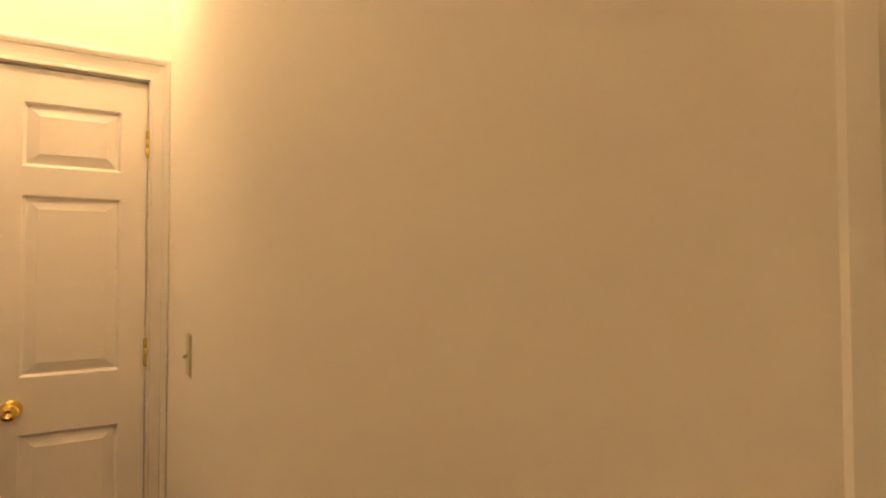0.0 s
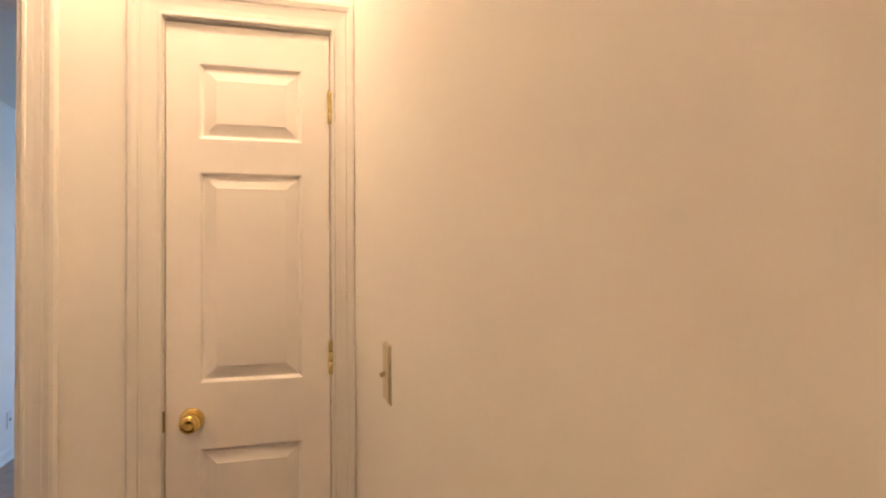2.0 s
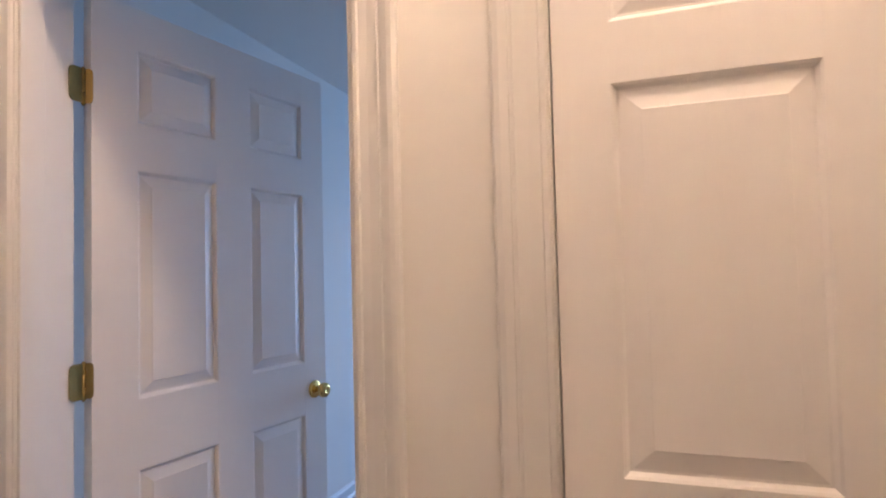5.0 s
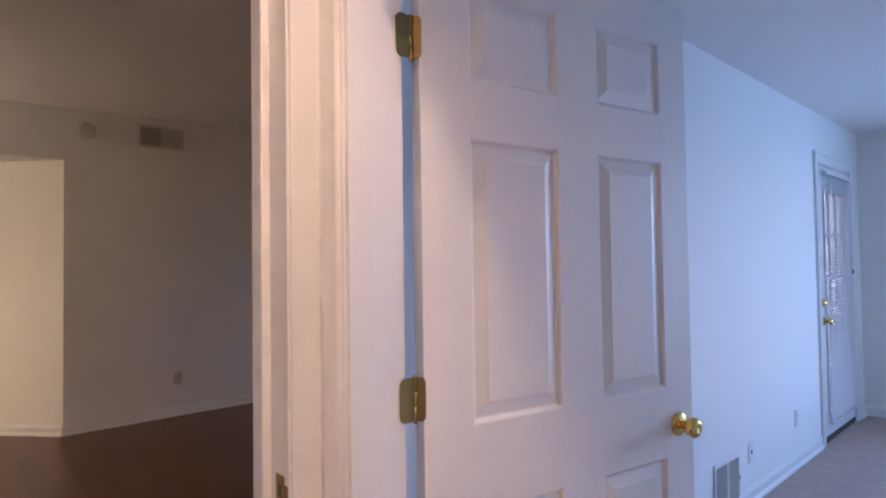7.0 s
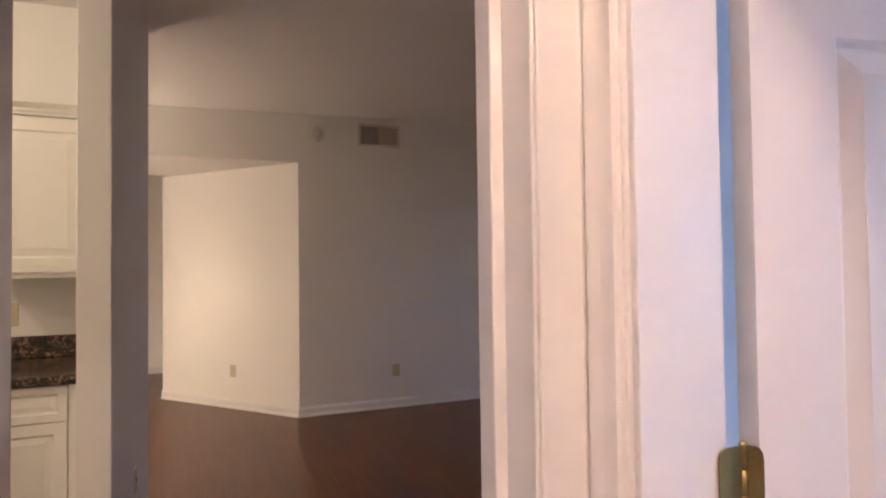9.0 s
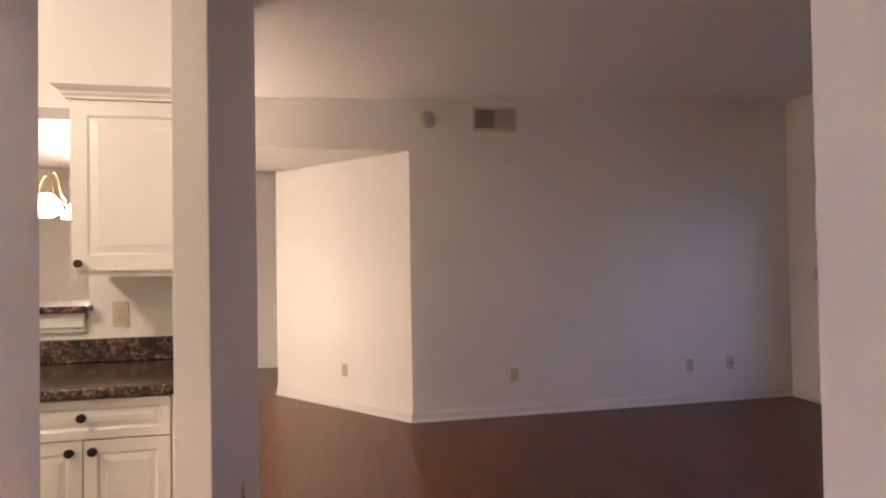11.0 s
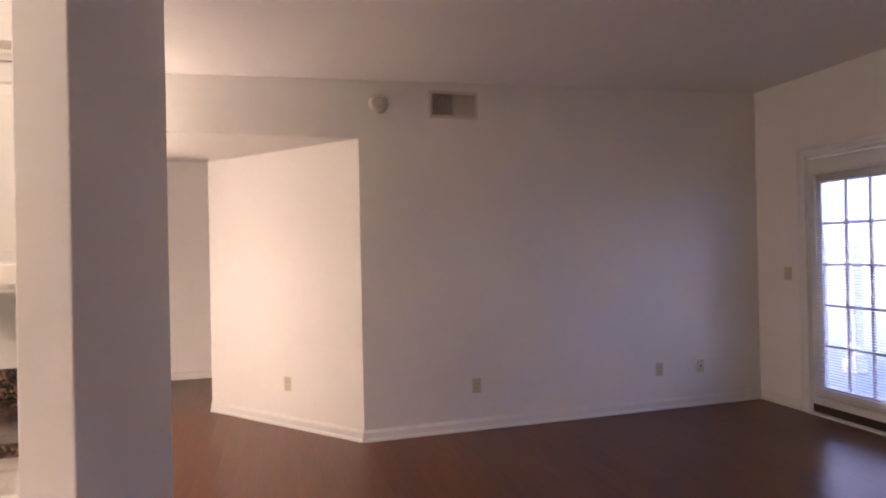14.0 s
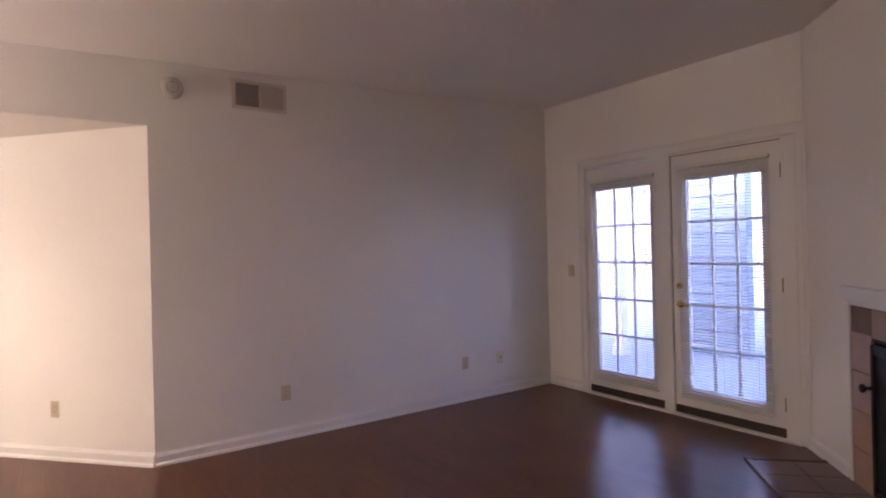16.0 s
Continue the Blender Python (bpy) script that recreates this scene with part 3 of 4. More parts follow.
def cover(kind, at, label, group="", paint=ALMOND):
    """Outlet or switch plate, face towards local -y, centre at the origin."""
    t = thing({"outlet": "wall_outlet", "switch": "light_switch", "jack": "phone_jack"}[kind], at, label, "outlet" if kind != "switch" else "switch", group)
    bm = boxes((-0.035, 0.035, -0.006, 0.0, -0.057, 0.057))
    bmesh.ops.bevel(bm, geom=[e for e in bm.edges if all(v.co.y < -0.003 for v in e.verts)], offset=0.003, segments=2, affect="EDGES")
    part("plate", bm, paint, t)
    if kind == "outlet":
        for z in (-0.019, 0.019):
            s = part("socket", soft(boxes((-0.0165, 0.0165, -0.0085, -0.005, z - 0.014, z + 0.014)), 0.003, 2), paint, t)
            # Slots lie on the face, their dark colour painting the shade inside.
            for x in (-0.0065, 0.0065):
                part("slot", boxes((x - 0.0014, x + 0.0014, -0.0089, -0.0083, z - 0.002, z + 0.007)), SOCKET, s)
            part("slot", lathe(((0, -0.0083), (0.0026, -0.0083), (0.0026, -0.0089), (0, -0.0089)), 10, "y"), SOCKET, s, at=Matrix.Translation((0, 0, z - 0.008)))
    elif kind == "switch":
        part("frame", boxes((-0.0055, 0.0055, -0.0068, -0.005, -0.012, 0.012)), paint, t)
        bm = boxes((-0.0035, 0.0035, -0.018, -0.004, -0.0045, 0.0045))
        bmesh.ops.rotate(bm, verts=bm.verts[:], cent=(0, -0.004, 0), matrix=Matrix.Rotation(radians(24), 3, "X"))
        part("toggle", soft(bm, 0.001, 1), paint, t)
    else:
        part("socket", soft(boxes((-0.009, 0.009, -0.009, -0.005, -0.009, 0.009)), 0.002, 1), SOCKET, t)
    for z in ((0.0,) if kind == "outlet" else (-0.030, 0.030)):
        part("screw", lathe(((0, -0.0055), (0.0032, -0.0055), (0.0026, -0.0072), (0, -0.0074)), 10, "y"), paint, t, at=Matrix.Translation((0, 0, z)))
    return t


cover("switch", along(0.0, -0.594, -90, 1.142), "almond toggle light switch on the hall wall")
for y, kind, text in ((1.108, "outlet", "almond duplex outlet low on the white wall"), (2.78, "outlet", "almond duplex outlet low on the white wall"), (3.20, "jack", "almond cable jack plate low on the white wall")):
    cover(kind, along(XF, y, 90, 0.345), text, "outlets on the living room wall")
d = (Vector(DIAG[1]) - Vector(DIAG[0])).normalized()
turn = math.degrees(math.atan2(d.y, d.x)) - 180
cover("outlet", along(DIAG[0][0] + d.x * 0.80, DIAG[0][1] + d.y * 0.80, turn, 0.35), "almond duplex outlet low on the diagonal wall")
cover("switch", along(-6.03, YF, 0, 1.152), "almond toggle switch beside the sidelight")
cover("jack", along(-4.20, KY1, 180, 0.36), "almond cable jack plate on the partition wall")
cover("jack", along(-2.06, 2.865, 90, 0.275), "white phone jack on the bedroom wall", paint=WHITEPLASTIC)
cover("outlet", along(-2.06, 3.65, 90, 0.315), "white duplex outlet on the bedroom wall", paint=WHITEPLASTIC)


def wall_vent(at, w, h, label, paint, behind):
    """A two-way grille: outer frame, a centre bar, slats over a plate toned as duct shade."""
    t = thing("air_vent", at, label, "vent")
    # Flat sheet on the wall; its colour stands in for shade inside the duct.
    part("duct", boxes((-w / 2 + 0.02, w / 2 - 0.02, -0.003, -0.0005, -h / 2 + 0.02, h / 2 - 0.02)), behind, t)
    b = 0.026
    part("frame", soft(boxes((-w / 2, w / 2, -0.010, 0, h / 2 - b, h / 2), (-w / 2, w / 2, -0.010, 0, -h / 2, -h / 2 + b), (-w / 2, -w / 2 + b, -0.0095, 0, -h / 2 + b, h / 2 - b),
                             (w / 2 - b, w / 2, -0.0095, 0, -h / 2 + b, h / 2 - b)), 0.003, 1), paint, t)
    part("divider", boxes((-0.006, 0.006, -0.011, -0.001, -h / 2 + b, h / 2 - b)), paint, t)
    n = 14
    for side in (-1, 1):
        bm = boxes((-0.0008, 0.0008, -0.0135, 0.002, -h / 2 + b, h / 2 - b))
        bmesh.ops.rotate(bm, verts=bm.verts[:], cent=(0, -0.004, 0), matrix=Matrix.Rotation(radians(38 * side), 3, "Z"))
        me = mesh_of("slat", bm, paint)
        span = (w / 2 - b - 0.008) / n
        for k in range(n):
            repeat("slat", me, t, Matrix.Translation((side * (0.008 + span * (k + 0.5)), -0.0015, 0)))
    part("lever", soft(boxes((w / 2 - b - 0.004, w / 2 - b + 0.004, -0.022, -0.008, -0.012, 0.012)), 0.001, 1), paint, t)
    return t


wall_vent(along(XF, 0.965, 90, 2.545), 0.40, 0.215, "beige two-way air grille high on the wall", VENTMETAL, DUCTSHADE)
wall_vent(along(-2.06, 2.53, 90, 0.19), 0.32, 0.26, "white return air grille low on the bedroom wall", TRIM, AGEDPLASTIC)

smoke = thing("smoke_detector", along(XF, 0.374, 90, 2.525), "round white smoke detector high on the wall", "smoke detector")
part("base", lathe(((0, 0), (0.075, 0), (0.075, -0.008), (0.072, -0.010), (0, -0.010)), 32, "y"), AGEDPLASTIC, smoke, smooth=True)
part("cover", lathe(((0, -0.010), (0.068, -0.010), (0.068, -0.020), (0.064, -0.022), (0.066, -0.024), (0.062, -0.036), (0.050, -0.042), (0, -0.043)), 32, "y"), AGEDPLASTIC, smoke, smooth=True)
# Dark bars painted for the shade in the cover's slots.
for k in range(12):
    a = 2 * math.pi * k / 12
    part("slot", boxes((-0.006, 0.006, -0.0425, -0.040, 0.034, 0.038)), SOCKET, smoke, at=Matrix.Rotation(a, 4, "Y"))

# hall ceiling lamp, and an unseen copy over the added fill light
hl = thing("ceiling_lamp", Matrix.Translation((HALL_LAMP[0], HALL_LAMP[1], HALL_H)), "round lit glass ceiling lamp in the hall", "lamp")
part("base", lathe(((0, 0), (0.075, 0), (0.075, -0.014), (0.06, -0.018), (0, -0.018)), 28), BRASS, hl, smooth=True)
for k in range(3):
    a = 2 * math.pi * k / 3
    part("bulb_holder", boxes((0.05 * math.cos(a) - 0.005, 0.05 * math.cos(a) + 0.005, 0.05 * math.sin(a) - 0.005, 0.05 * math.sin(a) + 0.005, -0.05, -0.016)), BRASS, hl)

# Invented second fixture, out of view, where the back fill hangs.
copy_thing(hl, Matrix.Translation((-0.75, -2.95, HALL_H)))

# ---- patio door, sidelight and blinds ----


def blind(parent_m, w, top, bottom, pitch, tilt, label):
    t = thing("mini_blind", parent_m, label, "window blind")
    part("headrail", soft(boxes((0, w, -0.040, -0.012, top, top + 0.026)), 0.002, 1), BLIND, t)
    bm = bmesh.new()
    rows = []
    for x in (0.004, w - 0.004):
        rows.append([bm.verts.new((x, y, z)) for y, z in ((-0.0125, 0.0), (-0.006, 0.0016), (0.0, 0.0021), (0.006, 0.0016), (0.0125, 0.0))])
    for k in range(4):
        bm.faces.new((rows[0][k], rows[1][k], rows[1][k + 1], rows[0][k + 1]))
    me = mesh_of("slat", bm, BLIND)
    z = top - 0.012
    while z > bottom + 0.015:
        repeat("slat", me, t, Matrix.Translation((0, -0.026, z)) @ Matrix.Rotation(radians(tilt), 4, "X"))
        z -= pitch
    part("bottom_rail", soft(boxes((0.002, w - 0.002, -0.038, -0.014, bottom - 0.006, bottom + 0.008)), 0.003, 1), BLIND, t)
    for x in (0.10, w / 2, w - 0.10):
        part("cord", boxes((x - 0.0008, x + 0.0008, -0.0268, -0.0252, bottom, top)), BLIND, t)
    part("tilt_wand", boxes((0.05, 0.056, -0.052, -0.046, top - 0.75, top)), WHITEPLASTIC, t)
    part("pull_cord", boxes((w - 0.075, w - 0.0725, -0.050, -0.0475, top - 0.72, top)), BLIND, t)
    part("tassel", lathe(((0, -0.02), (0.007, -0.02), (0.004, 0.012), (0, 0.014)), 10), SOCKET, t, "dark cord tassel", Matrix.Translation((w - 0.074, -0.049, top - 0.735)))
    return t


def glazed(parent, w, h, gx, gz, thick=0.042, cols=3, rows=5):
    """A panel with a divided light: frame, muntins, one pane each; local front at y=0."""
    part("frame", boxes((0, gx[0], 0, thick, 0, h), (gx[1], w, 0, thick, 0, h), (gx[0], gx[1], 0, thick, 0, gz[0]), (gx[0], gx[1], 0, thick, gz[1], h)), TRIM, parent)
    b = 0.018
    part("glazing_bead", soft(boxes((gx[0] - b, gx[0], -0.008, 0.0, gz[0] - b, gz[1] + b), (gx[1], gx[1] + b, -0.008, 0.0, gz[0] - b, gz[1] + b),
                                    (gx[0], gx[1], -0.0078, 0.0, gz[0] - b, gz[0]), (gx[0], gx[1], -0.0078, 0.0, gz[1], gz[1] + b)), 0.002, 1), TRIM, parent)
    pw, ph = (gx[1] - gx[0]) / cols, (gz[1] - gz[0]) / rows
    for k in range(1, cols):
        x = gx[0] + k * pw
        part("muntin", soft(boxes((x - 0.011, x + 0.011, 0.006, 0.036, gz[0], gz[1])), 0.004, 1), TRIM, parent)
    for k in range(1, rows):
        z = gz[0] + k * ph
        part("muntin", soft(boxes((gx[0], gx[1], 0.0065, 0.0355, z - 0.011, z + 0.011)), 0.004, 1), TRIM, parent)
    me = mesh_of("pane", boxes((0.002, pw - 0.002, 0.019, 0.023, 0.002, ph - 0.002)), GLASS)
    for i in range(cols):
        for j in range(rows):
            p = repeat("pane", me, parent, Matrix.Translation((gx[0] + i * pw, 0, gz[0] + j * ph)))
            p.visible_shadow = False


patio_frame = structure("window_frame_patio", soft(boxes((WIN[0] - 0.001, WIN[0] + 0.012, YF + 0.002, YF + 0.135, 0, 2.12), (-4.081, WIN[1] + 0.001, YF + 0.002, YF + 0.135, 0, 2.12),
                                                        (-5.028, -4.938, YF - 0.004, YF + 0.13, 0, 2.112), (WIN[0] + 0.012, -4.081, YF + 0.003, YF + 0.134, 2.106, 2.126)), 0.002, 1), TRIM,
                        "white painted frame and post between door and sidelight", "window frame")
structure("threshold", soft(boxes((WIN[0] - 0.03, WIN[1] + 0.02, YF - 0.03, YF + 0.16, 0.0, 0.016)), 0.004, 1), TRIM, "pale threshold under the patio door", "threshold")

side_win = tagged(new("window_side"), "white fixed sidelight with fifteen panes", "window", kind="structure")
side_win.matrix_basis = along(-5.822, YF + 0.012, 0, 0.085)
glazed(side_win, 0.793, 2.015, (0.112, 0.690), (0.165, 1.81))
part("weather_strip", soft(boxes((0.0, 0.793, -0.006, 0.036, -0.066, -0.001)), 0.003, 1), SEAL, side_win, "dark brown weather strip at the foot")
patio_door = tagged(new("door_patio"), "white fifteen-pane patio door, closed, brass lever", "door", kind="structure")
patio_door.matrix_basis = along(-4.932, YF + 0.014, 0, 0.085)
glazed(patio_door, 0.846, 2.015, (0.135, 0.715), (0.150, 1.81))
part("weather_strip", soft(boxes((0.0, 0.846, -0.006, 0.036, -0.066, -0.001)), 0.003, 1), SEAL, patio_door, "dark brown weather strip at the foot")
# Dark strips painting the shade in the joint beside and above the door.
part("gap_shadow", boxes((-0.0055, -0.001, 0.004, 0.02, -0.06, 2.019), (-0.004, 0.850, 0.004, 0.02, 2.016, 2.0205)), GAPSHADE, patio_door)
part("rosette", lathe(((0, 0), (0.030, 0), (0.030, -0.004), (0.025, -0.009), (0, -0.010)), 24, "y"), BRASS, patio_door, "brass lever rose", Matrix.Translation((0.06, 0, 0.815)), True)
part("lever", soft(boxes((0.050, 0.066, -0.046, -0.006, 0.807, 0.823), (0.052, 0.160, -0.052, -0.040, 0.808, 0.822)), 0.005, 2), BRASS, patio_door, "brass lever handle")
part("deadbolt", lathe(((0, 0), (0.029, 0), (0.027, -0.010), (0.018, -0.014), (0.016, -0.022), (0, -0.023)), 24, "y"), BRASS, patio_door, "brass deadbolt", Matrix.Translation((0.06, 0, 0.965)), True)
for z in (1.80, 1.0, 0.17):
    part("hinge", lathe(((0, -0.05), (0.006, -0.05), (0.006, 0.05), (0, 0.05)), 12), OLDBRASS, patio_door, "brass butt hinge", Matrix.Translation((0.85, -0.008, z)), True)
blind(along(-5.775, YF + 0.006, 0), 0.70, 1.962, 0.16, 0.0215, 11, "white mini blind hung over the sidelight")
blind(along(-4.862, YF + 0.007, 0), 0.715, 1.985, 0.16, 0.0215, 11, "white mini blind hung on the patio door")

bpd = tagged(new("door_bedroom_patio"), "white glazed bedroom patio door with blind, closed", "door", kind="structure")
bpd.matrix_basis = along(-2.064, 4.280, 90, 0.045)
glazed(bpd, 0.852, 2.01, (0.15, 0.70), (0.16, 1.83))
part("weather_strip", boxes((0, 0.852, -0.004, 0.03, -0.04, -0.001)), SEAL, bpd, "dark weather strip")
part("deadbolt", lathe(((0, 0), (0.028, 0), (0.026, -0.012), (0.016, -0.024), (0, -0.025)), 20, "y"), BRASS, bpd, "brass deadbolt", Matrix.Translation((0.065, 0, 0.985)), True)
knob(bpd, Matrix.Translation((0.065, 0, 0.85)), BRASS)
blind(along(-2.064, 4.375, 90), 0.70, 1.99, 0.14, 0.0215, 14, "white mini blind hung on the bedroom door")

# ---- fireplace ----
fp = thing("fireplace", fp_m, "corner fireplace with brown tile surround and black screen", "fireplace")
part("firebox", boxes((FB[0], FB[1], 0.40, 0.42, 0.0, FB[3]), (FB[0] - 0.02, FB[0], 0.0, 0.42, 0, FB[3] + 0.02), (FB[1], FB[1] + 0.02, 0.0, 0.42, 0, FB[3] + 0.02), (FB[0], FB[1], 0.0, 0.42, FB[3], FB[3] + 0.02)),
     SOOT, fp, "black firebox")
part("screen_frame", soft(boxes((FB[0] + 0.004, FB[0] + 0.03, -0.03, -0.006, 0.02, FB[3] - 0.01), (FB[1] - 0.03, FB[1] - 0.004, -0.03, -0.006, 0.02, FB[3] - 0.01),
                                (FB[0] + 0.03, FB[1] - 0.03, -0.03, -0.006, FB[3] - 0.06, FB[3] - 0.01), (FB[0] + 0.03, FB[1] - 0.03, -0.03, -0.006, 0.02, 0.05)), 0.004, 1), SOOT, fp, "black metal screen frame")
part("screen", boxes((FB[0] + 0.03, FB[1] - 0.03, -0.014, -0.012, 0.05, FB[3] - 0.06)), SOOT, fp, "black mesh screen")
part("screen_handle", lathe(((0, 0), (0.012, -0.002), (0.008, -0.03), (0.022, -0.04), (0.022, -0.055), (0, -0.06)), 14, "y"), SOOT, fp, "black screen handle", Matrix.Translation((FB[0] + 0.022, -0.03, 0.60)), True)
part("surround_bed", boxes((0.575, 0.80, -0.008, -0.001, 0.0, 1.02), (1.67, 1.895, -0.008, -0.001, 0.0, 1.02), (0.80, 1.67, -0.008, -0.001, 0.86, 1.02)), GROUT, fp, "grey brown tile grout")
part("surround_trim", soft(boxes((0.545, 0.575, -0.020, -0.001, 0.0, 1.055), (1.895, 1.925, -0.020, -0.001, 0.0, 1.055), (0.575, 1.895, -0.020, -0.001, 1.02, 1.055), (0.50, 1.97, -0.034, -0.001, 1.055, 1.125)), 0.004, 2), TRIM, fp,
     "white painted wood surround")
sq = 0.2185
tile_mesh = mesh_of("tile", soft(boxes((0.002, sq - 0.004, -0.015, -0.007, 0.002, sq - 0.004)), 0.002, 1), TILE)
row = 0
while row * sq < 1.0:
    z = row * sq
    for x in (0.577, 1.672):
        if z + sq < 1.08:
            t = repeat("tile", tile_mesh, fp, Matrix.Translation((x, 0, z)) @ Matrix.Diagonal((1, 1, min(1, (1.02 - z) / sq), 1)))
    row += 1
for k in range(4):
    repeat("tile", tile_mesh, fp, Matrix.Translation((0.797 + k * sq, 0, 0.862)) @ Matrix.Diagonal((1, 1, 0.155 / sq, 1)))
hearth = thing("hearth", fp_m, "brown tiled hearth slab with dark wood edge", "hearth")
part("slab_bed", boxes((0.30, 2.17, -0.46, -0.001, -0.01, 0.004)), GROUT, hearth)
part("edge_strip", soft(boxes((0.26, 0.30, -0.50, -0.024, -0.01, 0.018), (2.17, 2.21, -0.50, -0.024, -0.01, 0.018), (0.30, 2.17, -0.50, -0.46, -0.01, 0.018)), 0.005, 2), FLOORWOOD, hearth, "dark wood reducer strip")
hearth_tile = mesh_of("tile", soft(boxes((0.002, 0.231, -0.226, -0.002, 0.004, 0.012)), 0.002, 1), HEARTHTILE)
for i in range(8):
    for j in range(2):
        repeat("tile", hearth_tile, hearth, Matrix.Translation((0.30 + i * 0.2335, -0.002 - j * 0.2285, 0)))

# ---- kitchen ----
CF = -3.935  # cabinet fronts
unit = thing("base_cabinet", Matrix.Identity(4), "white raised-panel base cabinet with drawer and dark knobs", "cabinet")
UY0, UY1 = -1.60, -1.005
part("carcass", boxes((KXW + 0.004, CF - 0.019, UY0, UY1, 0.10, 0.872), (KXW + 0.004, CF - 0.08, UY0 + 0.01, UY1 - 0.01, 0.0, 0.10)), CABINET, unit)


def front(name, parent, y0, y1, z0, z1, x, edge=0.05, rail=0.045):
    """A moulded front facing +x, with its raised panel."""
    m = pose(x, y0, z0, 0, 0, 90)
    w, h = y1 - y0, z1 - z0
    f = part(name, boxes((rail, w - rail, 0.010, 0.018, rail, h - rail)), CABINET, parent, at=m)
    for z in (0, h - rail):
        part("rail", boxes((0, w, 0, 0.018, z, z + rail)), CABINET, f)
    for x in (0, w - rail):
        part("stile", boxes((x, x + rail, 0, 0.018, rail, h - rail)), CABINET, f)
    part("panel", raised_panel(w - 2 * rail, h - 2 * rail, edge * 0.62, 0.006, 0.003), CABINET, f, at=Matrix.Translation((rail, 0, rail)))
    return f, w, h


def cabinet_knob(parent, x, z):
    return part("cabinet_knob", lathe(((0, 0), (0.008, 0), (0.006, -0.010), (0.007, -0.013), (0.0165, -0.018), (0.0165, -0.024), (0.010, -0.029), (0.006, -0.027), (0, -0.027)), 20, "y"), BRONZE, parent, "dark bronze knob",
                Matrix.Translation((x, 0, z)), True)


mid = (UY0 + UY1) / 2
drawer, w, h = front("drawer_front", unit, UY0 + 0.003, UY1 - 0.003, 0.726, 0.866, CF, 0.045, 0.030)
cabinet_knob(drawer, w / 2 + 0.003, h / 2 + 0.010)
dl, w, h = front("cabinet_door", unit, UY0 + 0.003, mid - 0.002, 0.115, 0.719, CF)
cabinet_knob(dl, w - 0.036, h - 0.036)
dr, w, h = front("cabinet_door", unit, mid + 0.002, UY1 - 0.003, 0.115, 0.719, CF)
cabinet_knob(dr, 0.036, h - 0.036)
filler = tagged(new("cabinet_filler", mesh_of("cabinet_filler", boxes((KXW + 0.004, CF - 0.006, UY1 + 0.001, KY0 - 0.001, 0.0, 0.872)), CABINET)), "white filler panel between cabinet and partition", "cabinet filler")
unit2 = copy_thing(unit, Matrix.Translation((0, UY0 - UY1 - 0.002, 0)))
top = thing("worktop", Matrix.Identity(4), "dark speckled granite worktop with backsplash", "worktop")
bm = boxes((KXW + 0.003, CF + 0.028, -3.4, KY0 - 0.002, 0.874, 0.912))
part("slab", soft(bm, 0.008, 3), GRANITE, top)
part("backsplash", soft(boxes((KXW + 0.001, KXW + 0.022, -3.4, KY0 - 0.002, 0.913, 1.018)), 0.003, 1), GRANITE, top)
ledge = thing("bar_ledge", Matrix.Identity(4), "granite ledge on white trim in the pass-through", "ledge")
part("slab", soft(boxes((-4.90, KXW + 0.07, -3.25, -1.485, 1.142, 1.172)), 0.007, 3), GRANITE, ledge)
part("apron", soft(boxes((KXW + 0.001, KXW + 0.035, -3.22, -1.51, 1.072, 1.141), (KXW + 0.001, KXW + 0.022, -3.22, -1.51, 1.05, 1.072)), 0.006, 2), TRIM, ledge, "white painted apron moulding")
cover("outlet", along(KXW, -1.368, 90, 1.125), "almond duplex outlet above the granite backsplash")

upper = thing("wall_cabinet", Matrix.Identity(4), "white raised-panel wall cabinet with crown moulding", "cabinet")
UX = -4.185
part("carcass", boxes((KXW + 0.003, UX - 0.019, -1.445, KY0 - 0.003, 1.322, 2.06)), CABINET, upper)
part("light_rail", boxes((UX - 0.045, UX - 0.02, -1.443, KY0 - 0.003, 1.305, 1.322)), CABINET, upper)
ud, w, h = front("cabinet_door", upper, -1.442, -0.960, 1.330, 2.022, UX, 0.06, 0.062)
cabinet_knob(ud, 0.034, 0.030)
part("stile", boxes((UX - 0.019, UX - 0.001, -0.957, KY0 - 0.003, 1.322, 2.06)), CABINET, upper)
bm = bmesh.new()
crown = ((0, 2.024), (0.012, 2.024), (0.014, 2.034), (0.022, 2.042), (0.026, 2.052), (0.040, 2.062), (0.052, 2.072), (0.052, 2.082), (0, 2.082))
rows = []
for st in range(3):
    r = []
    for d, z in crown:
        r.append(bm.verts.new({0: (UX + d, KY0 - 0.003, z), 1: (UX + d, -1.445 - d, z), 2: (KXW + 0.003, -1.445 - d, z)}[st]))
    rows.append(r)
for a, b in zip(rows, rows[1:]):
    for k in range(len(crown) - 1):
        bm.faces.new((a[k], a[k + 1], b[k + 1], b[k]))
part("crown_moulding", bm, CABINET, upper, "white crown moulding")

# ceiling light of the kitchen
kl = thing("ceiling_lamp", Matrix.Translation((-3.1, -2.3, 2.69 - 0.028 * 2.3)), "round lit ceiling lamp in the kitchen", "lamp")
part("base", lathe(((0, 0), (0.14, 0), (0.14, -0.02), (0.12, -0.03), (0, -0.03)), 28), BRASS, kl, smooth=True)

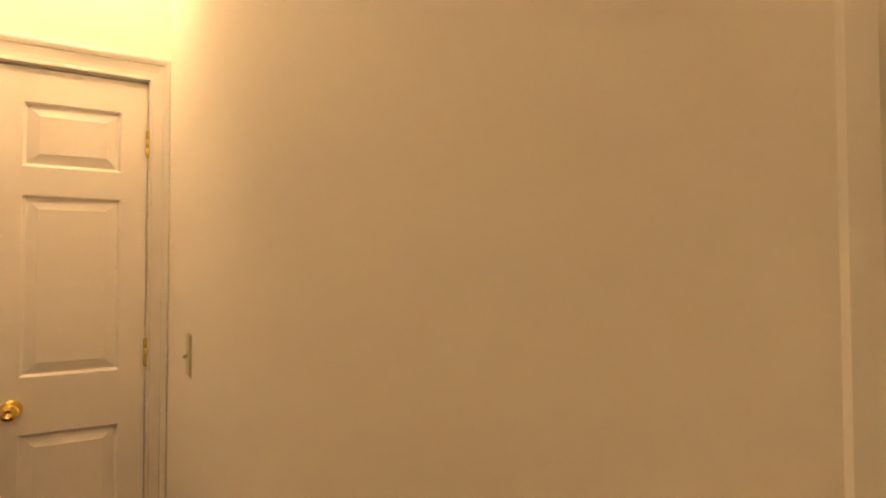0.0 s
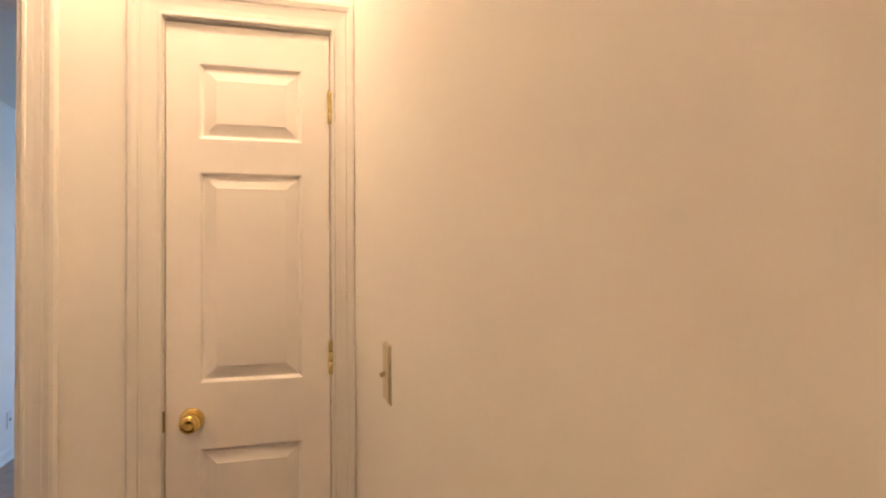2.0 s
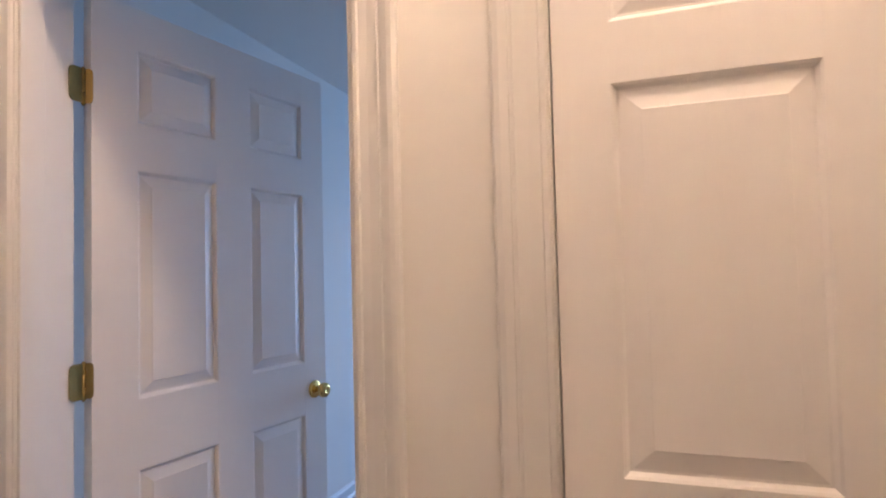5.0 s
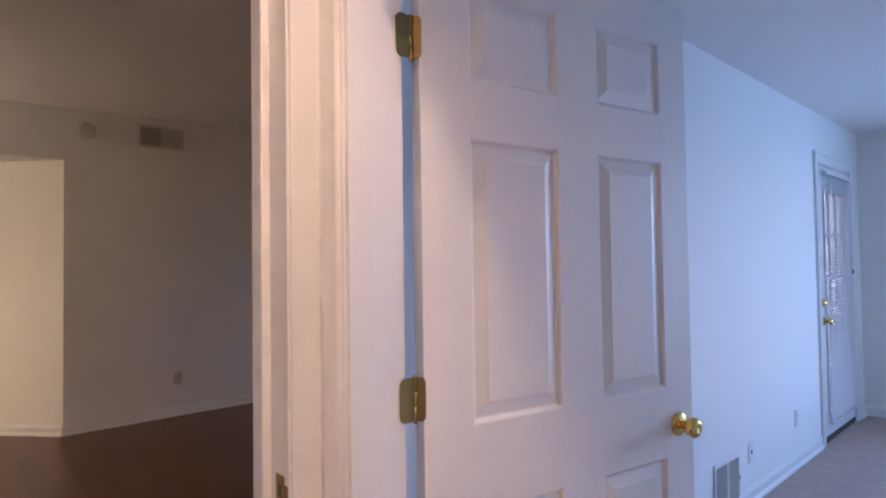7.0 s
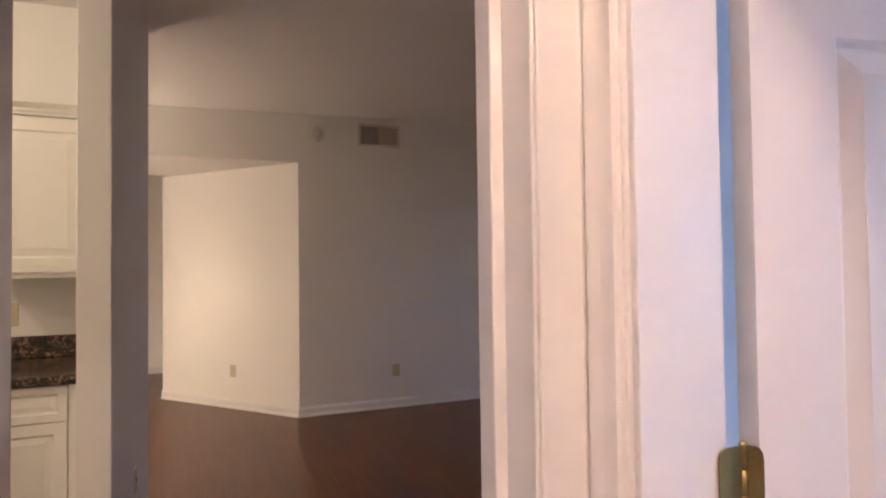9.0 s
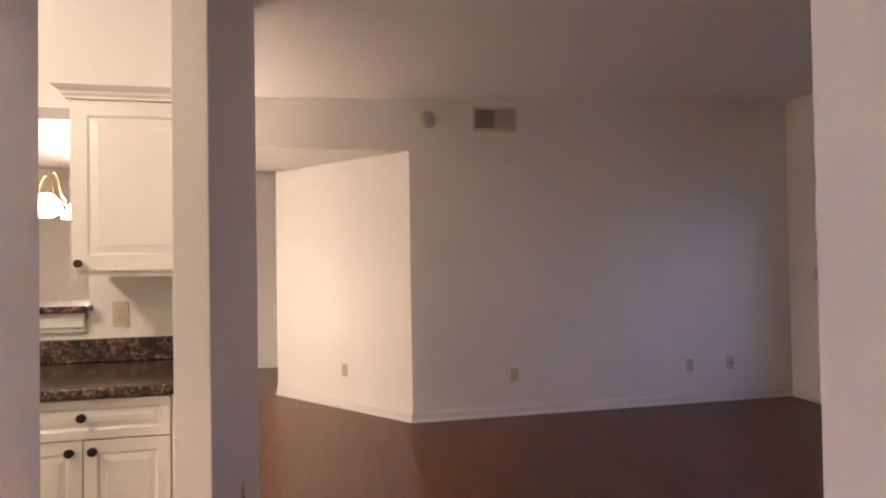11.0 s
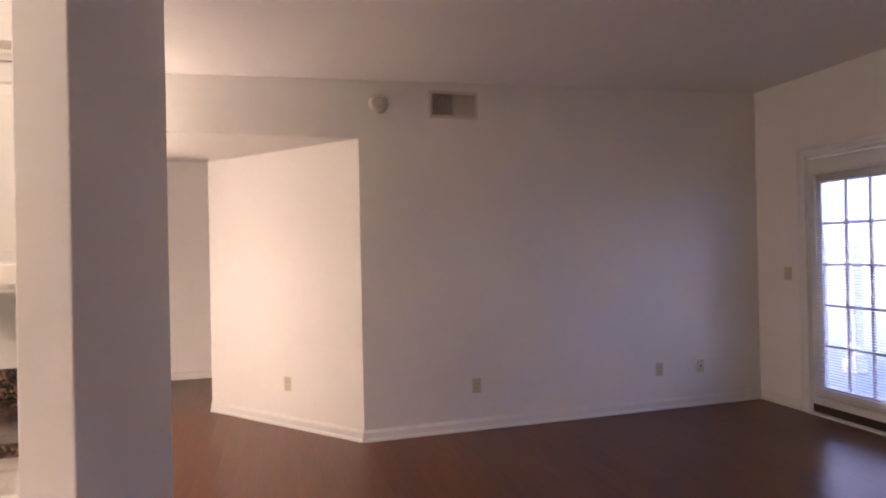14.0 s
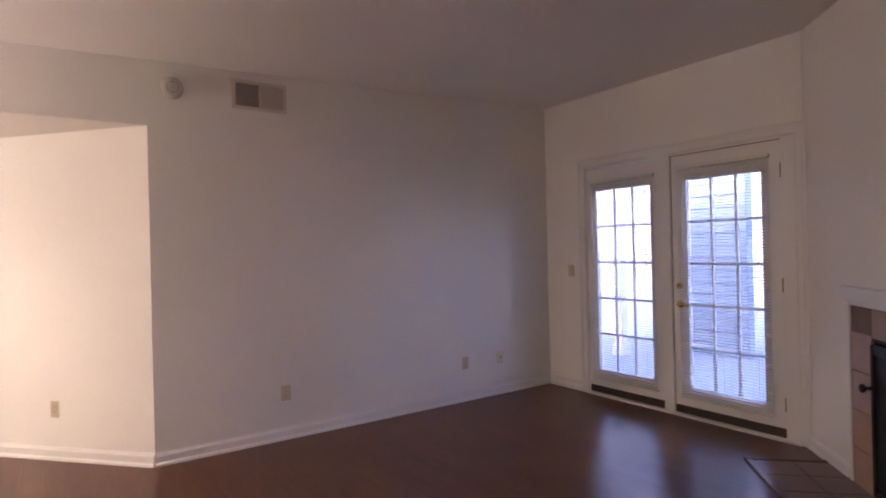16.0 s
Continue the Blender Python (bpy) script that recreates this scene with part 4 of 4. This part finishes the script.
# dining chandelier
CH = Vector((-6.15, -2.22, 0))
ch = thing("chandelier", Matrix.Translation(CH), "brushed metal chandelier with lit glass bell shades", "chandelier")
part("stem", lathe(((0, 1.74), (0.012, 1.74), (0.03, 1.78), (0.035, 1.82), (0.02, 1.88), (0.008, 1.92), (0.008, 2.58), (0.05, 2.60), (0.06, 2.612), (0, 2.612)), 18), OLDBRASS, ch, smooth=True)
for k in range(5):
    a = radians(-90 + 72 * k)
    pts = [Vector((0.075 + 0.03 * (1 - s / 14) * math.cos(4.0 + 0.32 * s), 0, 1.80 + 0.03 * math.sin(4.0 + 0.32 * s))) for s in range(9)]
    pts += [Vector((0.105 + 0.145 * (s / 16) ** 0.9, 0, 1.80 + 0.03 * (s / 16) + 0.17 * math.sin(math.pi * (s / 16) ** 1.15))) for s in range(1, 17)]
    bm = bmesh.new()
    rings = []
    for p in pts:
        rings.append([bm.verts.new(p + Vector((0.006 * math.cos(2 * math.pi * j / 8), 0.006 * math.sin(2 * math.pi * j / 8), 0.003 * math.sin(2 * math.pi * j / 8)))) for j in range(8)])
    for r0, r1 in zip(rings, rings[1:]):
        for j in range(8):
            bm.faces.new((r0[j], r0[(j + 1) % 8], r1[(j + 1) % 8], r1[j]))
    arm = part("arm", bm, OLDBRASS, ch, "curved metal arm", Matrix.Rotation(a, 4, "Z"), True)
    part("shade", lathe(((0.018, 0.03), (0.03, 0.02), (0.05, -0.01), (0.063, -0.055), (0.067, -0.066), (0.071, -0.068), (0.070, -0.073), (0.078, -0.083), (0.078, -0.088), (0.074, -0.088), (0.062, -0.06), (0.045, -0.01), (0.018, 0.022)), 22), BULB, arm, "lit frosted glass shade",
         Matrix.Translation((0.25, 0, 1.80)) @ Matrix.Diagonal((1.4, 1.4, 1.15, 1)), True)
lamp("dining_bulb", "POINT", (CH.x, CH.y, 1.68), DINING, (0.98, 0.915, 0.53), 0.10)

# ---- outside ----
ground = structure("ground", boxes((-60, 60, 5.6, 90, -0.5, -0.15), (-60, -9.4, -60, 5.6, -0.5, -0.15), (1.8, 60, -60, 5.6, -0.5, -0.15), (-9.4, 1.8, -60, -4.4, -0.5, -0.15)), GRASS, "grass ground around the building", "ground")
structure("patio_slab", soft(boxes((-14.0, -2.19, YF + 0.15, 14.9, -0.3, -0.03)), 0.01, 1), CONCRETE, "pale concrete patio slab", "patio")


def siding(name, at, length, height, label, paint=SIDING):
    t = thing(name, at, label, "building wall", kind="structure")
    part("wall", boxes((0, length, 0.02, 0.16, -0.15, height)), paint, t)
    z = 0.0
    while z < height:
        bm = bmesh.new()
        v = [bm.verts.new(p) for p in ((0, -0.004, z), (length, -0.004, z), (length, 0.018, z + 0.16), (0, 0.018, z + 0.16), (0, 0.02, z), (length, 0.02, z))]
        bm.faces.new((v[0], v[1], v[2], v[3])), bm.faces.new((v[0], v[4], v[5], v[1]))
        part("board", bm, paint, t)
        z += 0.155
    return t


siding("storage_wall", along(-7.05, 6.55, 0, -0.03), 1.32, 2.7, "pale lap-sided storage wall on the patio")
post = thing("porch_post", Matrix.Translation((-6.95, 5.75, -0.03)), "white square porch post with base trim", "post")
part("shaft", soft(boxes((-0.06, 0.06, -0.06, 0.06, 0, 2.6)), 0.006, 1), TRIM, post)
part("foot", soft(boxes((-0.085, 0.085, -0.085, 0.085, 0, 0.14)), 0.006, 1), TRIM, post)
part("cap", soft(boxes((-0.085, 0.085, -0.085, 0.085, 2.5, 2.62)), 0.006, 1), TRIM, post)
# Made-up backdrop, tall enough to block bare sky from the patio panes.
siding("backdrop_wall", along(-26.0, 15.0, 0, -0.15), 26.0, 5.6, "pale lap-sided backdrop wall added to cover the sky beyond the patio", PALESIDING)

# ---- floor boards, last ----
floor = bpy.data.objects["floor"]
PW, PL = 0.127, 1.2


def board_verts(x0, x1, y0, y1):
    lower = [(x0, y0), (x1, y0), (x1, y1), (x0, y1)]
    return [(x, y, -0.012) for x, y in lower] + [(x, y, 0.0) for x, y in lower]


BFACES = [(0, 1, 5, 4), (1, 2, 6, 5), (2, 3, 7, 6), (3, 0, 4, 7), (4, 5, 6, 7)]
plank = bpy.data.meshes.new("plank")
plank.from_pydata(board_verts(0.0002, PL - 0.0002, 0.0002, PW - 0.0002), [], BFACES)
plank.materials.append(FLOORWOOD)
rest_v, rest_f, count = [], [], 0
ROOMS = ((-9.2, -2.18, 0.115, YF), (-9.2, -1.775, -4.2, 0.115), (-1.775, 0.0, -4.2, 0.115))
yrow = 0
while -4.2 + yrow * PW < YF:
    y0, y1 = -4.2 + yrow * PW, min(-4.2 + (yrow + 1) * PW, YF)
    start = -9.2 - random.random() * PL
    right = -2.18 if y0 > 0.1 else 0.0
    while start < right:
        a, b = max(start, -9.2), min(start + PL, right)
        if b - a > 0.02:
            if b - a > PL - 0.001 and y1 - y0 > PW - 0.001 and -7.2 < a and b < -2.2 and y0 > -0.5 and count < 300:
                repeat("plank", plank, floor, Matrix.Translation((a, y0, 0)))
                count += 1
            else:
                n = len(rest_v)
                rest_v += board_verts(a + 0.0002, b - 0.0002, y0 + 0.0002, y1 - 0.0002)
                rest_f += [tuple(i + n for i in f) for f in BFACES]
        start += PL
    yrow += 1
me = bpy.data.meshes.new("planks_rest")
me.from_pydata(rest_v, [], rest_f)
me.materials.append(FLOORWOOD)
rest = new("planks_rest", me)
rest.parent = floor
rest["kind"] = "stuff"
